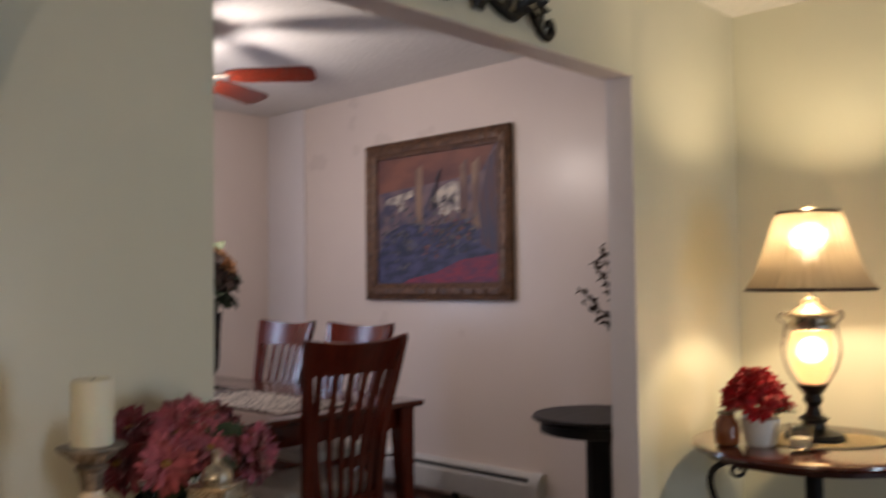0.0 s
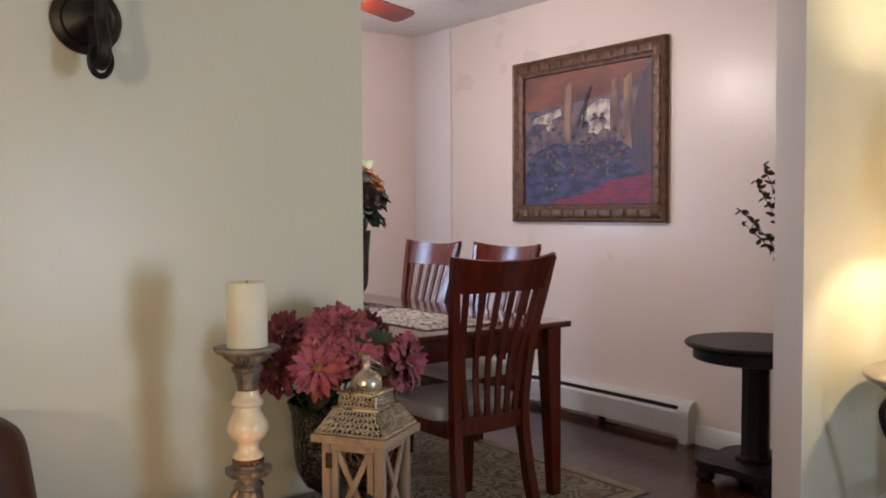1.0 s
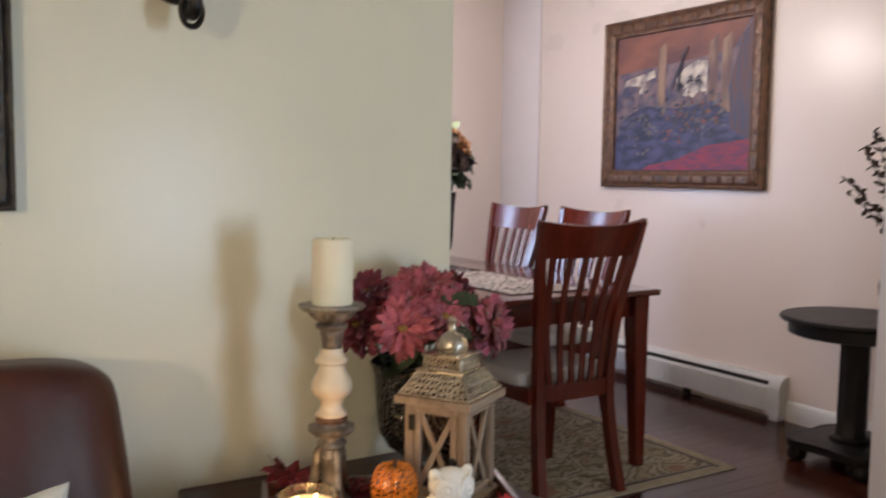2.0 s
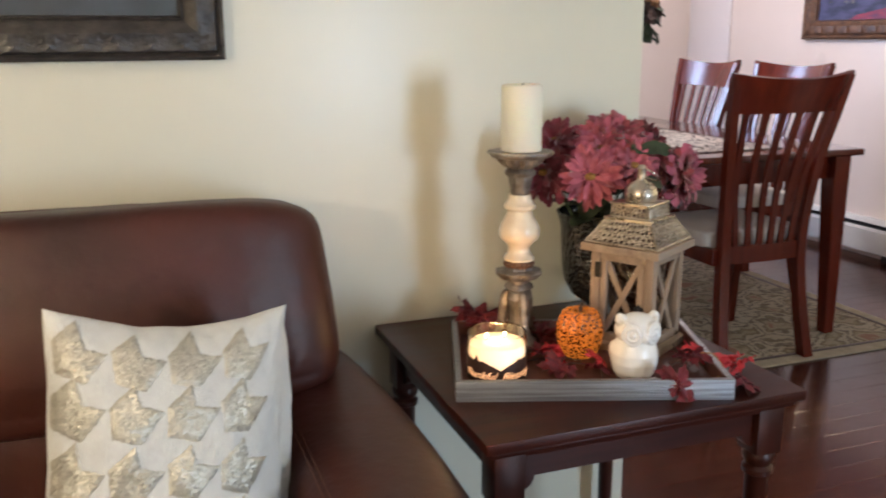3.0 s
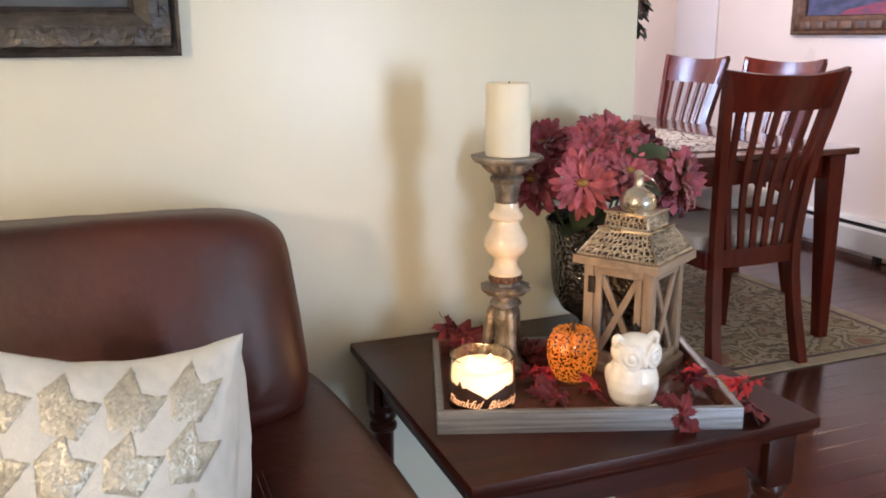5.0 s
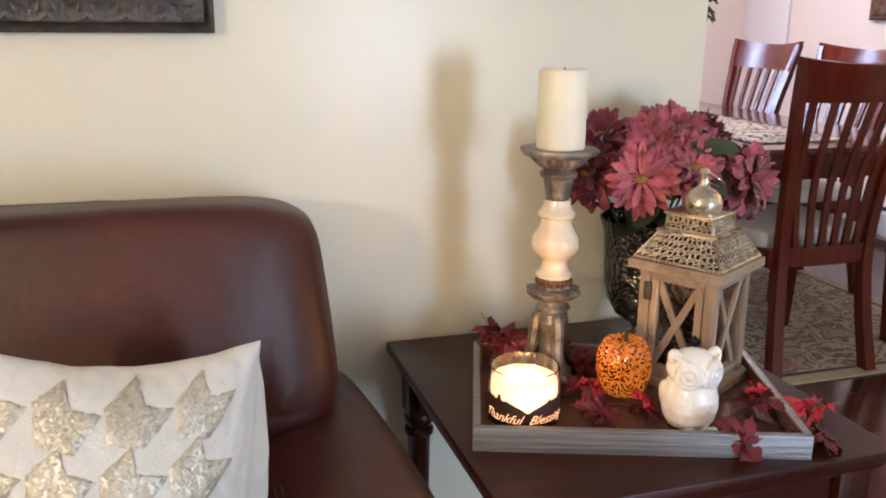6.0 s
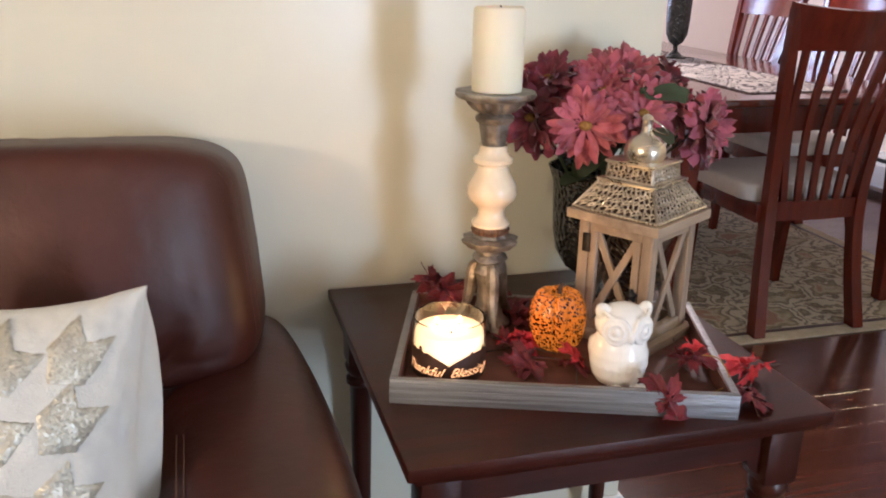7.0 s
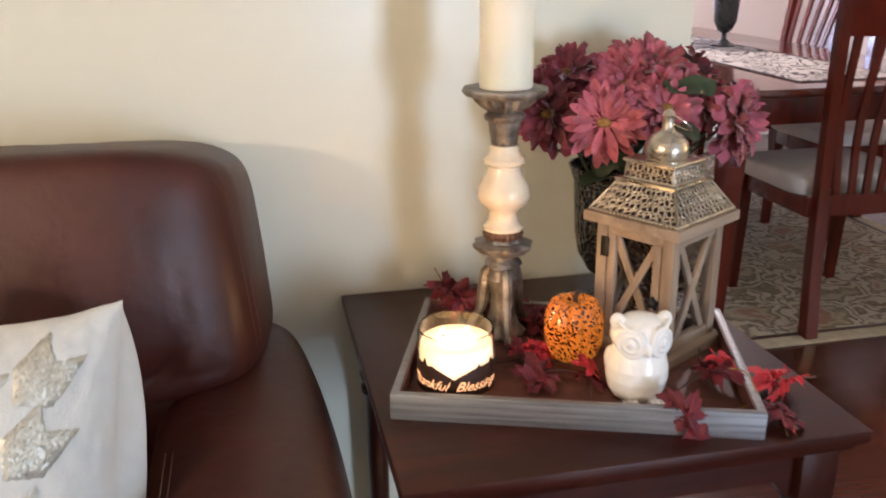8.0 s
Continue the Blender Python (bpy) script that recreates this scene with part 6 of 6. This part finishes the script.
def console_table():
    t = thing("console_table", 2.215, -0.475, 0, 0, "round wooden lamp table on scrolled black iron legs", "table")
    t.matrix_basis = t.matrix_basis @ Matrix.Diagonal((1.10, 1.10, 1, 1))
    part("tabletop", lathe([(0.36, 0.622), (0.385, 0.628), (0.392, 0.638), (0.390, 0.648), (0.37, 0.655), (0.05, 0.656), (0.002, 0.656)], 72), CHERRY_TOP, t)
    part("rim_band", lathe([(0.33, 0.60), (0.345, 0.602), (0.345, 0.624), (0.05, 0.624)], 64), WALNUT, t)
    for k in range(3):
        a = radians(143 + 120 * k)
        m = Matrix.Rotation(a, 4, "Z")
        line = smooth_line([(0.30, 0, 0.60), (0.355, 0, 0.575), (0.37, 0, 0.52), (0.335, 0, 0.42), (0.27, 0, 0.30), (0.24, 0, 0.20), (0.27, 0, 0.10), (0.34, 0, 0.03), (0.39, 0, 0.012)], 6)
        part("scroll_leg", tube([m @ p for p in line], 0.011, 8), IRON, t)
        curl = [m @ Vector(p) for p in spiral(0.275, 0.565, 0.034, 0.008, 60, 560, 0.0, 26)]
        part("curl", tube(curl, 0.007, 8), IRON, t)
    part("lower_ring", lathe([(0.225, 0.195), (0.235, 0.20), (0.235, 0.208), (0.225, 0.213), (0.218, 0.204)], 48, cap=False), IRON, t)
    part("centre_post", lathe([(0.03, 0.19), (0.045, 0.21), (0.03, 0.24), (0.028, 0.56), (0.05, 0.60)], 24), IRON, t)


console_table()


def table_lamp():
    t = thing("table_lamp", 2.228, -0.475, 0.664, 0, "lit urn table lamp with pleated tan bell shade", "lamp")
    part("base", lathe([(0.105, 0), (0.108, 0.008), (0.10, 0.022), (0.075, 0.03), (0.045, 0.04), (0.04, 0.06), (0.055, 0.075), (0.03, 0.09), (0.022, 0.12), (0.035, 0.14), (0.03, 0.165), (0.05, 0.19),
                        (0.055, 0.20), (0.02, 0.205)], 36), IRON, t)
    urn = part("urn_glass", lathe([(0.030, 0.20), (0.045, 0.215), (0.064, 0.25), (0.077, 0.30), (0.078, 0.345), (0.068, 0.385), (0.058, 0.40), (0.045, 0.405)], 40),
               glow("lit_amber_urn_glass", (1.0, 0.62, 0.30), 0.50, (0.9, 0.62, 0.38)), t, "glowing amber glass urn")
    urn.visible_shadow = False
    body = urn.data.materials[0].node_tree.nodes["Principled BSDF"]
    body.inputs["Transmission Weight"].default_value, body.inputs["Roughness"].default_value, body.inputs["IOR"].default_value = 0.6, 0.45, 1.2
    part("urn_lid", lathe([(0.058, 0.398), (0.082, 0.405), (0.084, 0.420), (0.070, 0.432), (0.072, 0.444), (0.098, 0.456), (0.094, 0.464), (0.06, 0.478), (0.035, 0.50), (0.03, 0.515), (0.012, 0.525), (0.010, 0.56)], 36), SILVER, t)
    for s in (-1, 1):
        h = [(s * 0.085, 0, 0.455), (s * 0.112, 0, 0.468), (s * 0.122, 0, 0.445), (s * 0.100, 0, 0.420), (s * 0.104, 0, 0.38), (s * 0.112, 0, 0.33), (s * 0.096, 0, 0.26), (s * 0.058, 0, 0.20), (s * 0.035, 0, 0.165)]
        m = Matrix.Rotation(radians(-43), 4, "Z")
        part("handle", tube([m @ p for p in smooth_line(h, 6)], 0.0042, 8), BRONZE, t)
    # pleated bell shade, open above and below
    sm = bpy.data.materials.new("lit_tan_shade_cloth")
    sm.use_nodes = True
    nt = sm.node_tree
    nt.nodes.clear()
    o = nt.nodes.new("ShaderNodeOutputMaterial")
    d, tr, mx = nt.nodes.new("ShaderNodeBsdfDiffuse"), nt.nodes.new("ShaderNodeBsdfTranslucent"), nt.nodes.new("ShaderNodeMixShader")
    d.inputs[0].default_value, tr.inputs[0].default_value = (0.29, 0.235, 0.17, 1), (0.35, 0.285, 0.21, 1)
    mx.inputs[0].default_value = 0.09
    nt.links.new(d.outputs[0], mx.inputs[1])
    nt.links.new(tr.outputs[0], mx.inputs[2])
    # the thin weave lets the bulb show through as a soft hot spot
    weave, mx2 = nt.nodes.new("ShaderNodeBsdfRefraction"), nt.nodes.new("ShaderNodeMixShader")
    weave.inputs["Color"].default_value, weave.inputs["Roughness"].default_value, weave.inputs["IOR"].default_value = (0.9, 0.82, 0.70, 1), 0.78, 1.15
    mx2.inputs[0].default_value = 0.13
    nt.links.new(mx.outputs[0], mx2.inputs[1])
    nt.links.new(weave.outputs[0], mx2.inputs[2])
    nt.links.new(mx2.outputs[0], o.inputs[0])
    prof = [(0.228, 0.552), (0.205, 0.585), (0.180, 0.635), (0.157, 0.70), (0.138, 0.76), (0.122, 0.81), (0.113, 0.835)]
    shade_ob = part("shade", lathe(prof, 240, (0, 0, 0), None, 40, 0.020, False), sm, t, "glowing pleated tan fabric shade", 80)
    for r, z in ((0.229, 0.551), (0.113, 0.836)):
        part("trim_band", lathe([(r, z - 0.006), (r + 0.003, z), (r, z + 0.006), (r - 0.003, z)], 72, cap=False), JARBAND, shade_ob, "dark brown braid trim")
    part("bulb", ball((0, 0, 0.69), (0.028, 0.028, 0.04)), glow("lit_bulb", (1.0, 0.78, 0.5), 30.0), t).visible_shadow = False
    part("harp_post", tube([(0, 0, 0.55), (0, 0, 0.65)], 0.006, 8), BRONZE, t)
    part("finial", lathe([(0.004, 0.83), (0.02, 0.845), (0.028, 0.852), (0.02, 0.862), (0.006, 0.868)], 20), SILVER, t)


table_lamp()


def doily():
    out = []
    for k in range(64):
        a = 2 * math.pi * k / 64
        r = 1 + 0.02 * math.cos(16 * a)
        out.append((0.235 * r * math.cos(a), 0.16 * r * math.sin(a)))
    t = thing("placemat", 2.235, -0.50, 0.6565, -48, "oval gold fabric mat under the lamp", "placemat")
    part("cloth", prism(out, 0.006, None, None, 0.002), GOLD, t)


doily()


def red_flowers():
    rnd = random.Random(31)
    t = thing("flower_pot", 2.012, -0.367, 0.656, 0, "white pot of bright red silk flowers on the lamp table", "flower arrangement")
    part("pot", lathe([(0.045, 0), (0.055, 0.01), (0.065, 0.06), (0.07, 0.10), (0.066, 0.10), (0.055, 0.05), (0.002, 0.04)], 32), PORCELAIN, t, "white ceramic pot")
    for k in range(14):
        a = 2.4 * k
        f = math.sqrt((k + 0.5) / 14)
        c = Vector((0.100 * f * math.cos(a) - 0.015, 0.100 * f * math.sin(a) + 0.015, 0.250 - 0.11 * f * f))
        daisy(t, c, (c.x, c.y, 0.06), 0.06, RED, 3, rnd)
    for k in range(8):
        a = 0.8 * k
        d = Vector((math.cos(a), math.sin(a), 0.2)).normalized()
        bm = bmesh.new()
        petal(bm, Vector((0.06 * math.cos(a), 0.06 * math.sin(a), 0.12)), d, Vector((0, 0, 1)), 0.07, 0.022, -0.2)
        part("leaf", bm, LEAF, t, "", 70)


red_flowers()


def amber_jar():
    t = thing("amber_jar", 1.935, -0.276, 0.656, 0, "small amber brown glass jar on the lamp table", "jar")
    part("body", lathe([(0.03, 0), (0.042, 0.01), (0.046, 0.05), (0.042, 0.085), (0.028, 0.105), (0.026, 0.115)], 28),
         shade("amber_brown_glaze", (0.30, 0.09, 0.025), (0.20, 0.05, 0.015), 0.12, scale=18, coat=0.6), t)
    part("rim", lathe([(0.026, 0.112), (0.031, 0.116), (0.029, 0.122), (0.012, 0.122)], 28), BRONZE, t)


amber_jar()


def glass_cup():
    t = thing("votive_cup", 2.00, -0.515, 0.663, 0, "cut glass votive cup beside the lamp", "candle holder")
    part("cup", lathe([(0.032, 0), (0.036, 0.004), (0.04, 0.07), (0.044, 0.085), (0.041, 0.085), (0.036, 0.07), (0.030, 0.010), (0.002, 0.010)], 40, (0, 0, 0), None, 10, 0.03), CLEAR, t)
    part("wax_fill", lathe([(0.029, 0.0105), (0.033, 0.04), (0.002, 0.042)], 28), WAX, t, "ivory wax fill")


glass_cup()


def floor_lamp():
    # unseen; form assumed to hold the light that the wall shadows tell of
    t = thing("floor_lamp", -2.35, -2.10, 0.06, 0, "assumed unseen floor lamp, bronze with a lit frosted glass globe", "lamp")
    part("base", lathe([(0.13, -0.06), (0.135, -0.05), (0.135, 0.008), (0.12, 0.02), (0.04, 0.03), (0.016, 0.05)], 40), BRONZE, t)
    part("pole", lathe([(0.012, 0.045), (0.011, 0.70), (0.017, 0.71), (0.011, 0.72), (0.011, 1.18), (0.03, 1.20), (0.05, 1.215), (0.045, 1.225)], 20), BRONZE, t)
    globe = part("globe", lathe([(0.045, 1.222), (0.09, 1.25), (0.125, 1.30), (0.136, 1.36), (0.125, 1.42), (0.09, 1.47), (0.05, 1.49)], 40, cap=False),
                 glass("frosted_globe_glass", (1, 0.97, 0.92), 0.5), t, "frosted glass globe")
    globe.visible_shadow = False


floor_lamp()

# ---------------------------------------------------------------- windows behind the camera and hardwood planks


def window(name, m, w, h, label):
    t = thing(name, 0, 0, 0, 0, label, "window", "", "structure")
    t.matrix_basis = m
    for s in (-1, 1):
        part("frame_side", box((s * (w / 2 - 0.02), 0, 0), (0.04, 0.07, h), 0.003), TRIM, t)
        part("frame_rail", box((0, 0, s * (h / 2 - 0.02)), (w - 0.08, 0.07, 0.04), 0.003), TRIM, t)
        pane = part("pane", box((0, 0.01, s * h / 4), (w - 0.085, 0.004, h / 2 - 0.06)), CLEAR, t)
        pane.visible_shadow = False
    part("meeting_rail", box((0, 0, 0), (w - 0.08, 0.05, 0.04), 0.003), TRIM, t)
    part("window_sill", box((0, 0.06, -h / 2 - 0.012), (w + 0.12, 0.14, 0.025), 0.004), TRIM, t)


window("window_1", pose(1.10, BACK - 0.06, 0.925), 0.7, 1.25, "white double-hung window facing the sofa wall")
window("window_2", pose(0.62, FAR + 0.06, 1.45, 0, 0, 180), 0.5, 1.2, "white double-hung dining room window")

PLANK = 0.083
plank_mesh = {}


def plank_data(length):
    key = round(length, 3)
    if key not in plank_mesh:
        bm = bmesh.new()
        a, b, c = key / 2 - 0.0003, PLANK / 2 - 0.0003, 0.0005
        rows = [[bm.verts.new((sx * (a - i), sy * (b - i), z)) for sx, sy in ((-1, -1), (1, -1), (1, 1), (-1, 1))] for i, z in ((0, -0.012), (0, -c), (c, 0))]
        grid_faces(bm, rows)
        me = bpy.data.meshes.new("plank")
        bm.to_mesh(me)
        bm.free()
        me.materials.append(FLOOR)
        plank_mesh[key] = me
    return plank_mesh[key]


floor_ob = bpy.data.objects["floor"]
rest = bmesh.new()
rnd = random.Random(77)
rows_n = int((FAR - BACK) / PLANK) + 1
count = 0
for j in range(rows_n):
    y = BACK + (j + 0.5) * PLANK
    if y > FAR:
        break
    x = LEFT + rnd.uniform(-0.9, 0)
    while x < RD:
        end = min(x + rnd.choice((0.6, 0.8, 1.0, 1.2, 1.4)), RD)
        x = max(x, LEFT)
        ln = end - x
        if ln < 0.05:
            x = end + 1e-6
            continue
        cx = x + ln / 2
        if -0.9 < cx < 2.9 and -1.0 < y < 3.3 and count < 300:
            ob = new("plank", plank_data(ln))
            ob.parent = floor_ob
            ob.location = (cx, y, 0)
            count += 1
        else:
            box((cx, y, -0.006), (ln - 0.0006, PLANK - 0.0006, 0.012), 0, None, rest)
        x = end + 1e-6
part("plank_rest", rest, FLOOR, floor_ob, "", 0)["kind"] = "stuff"
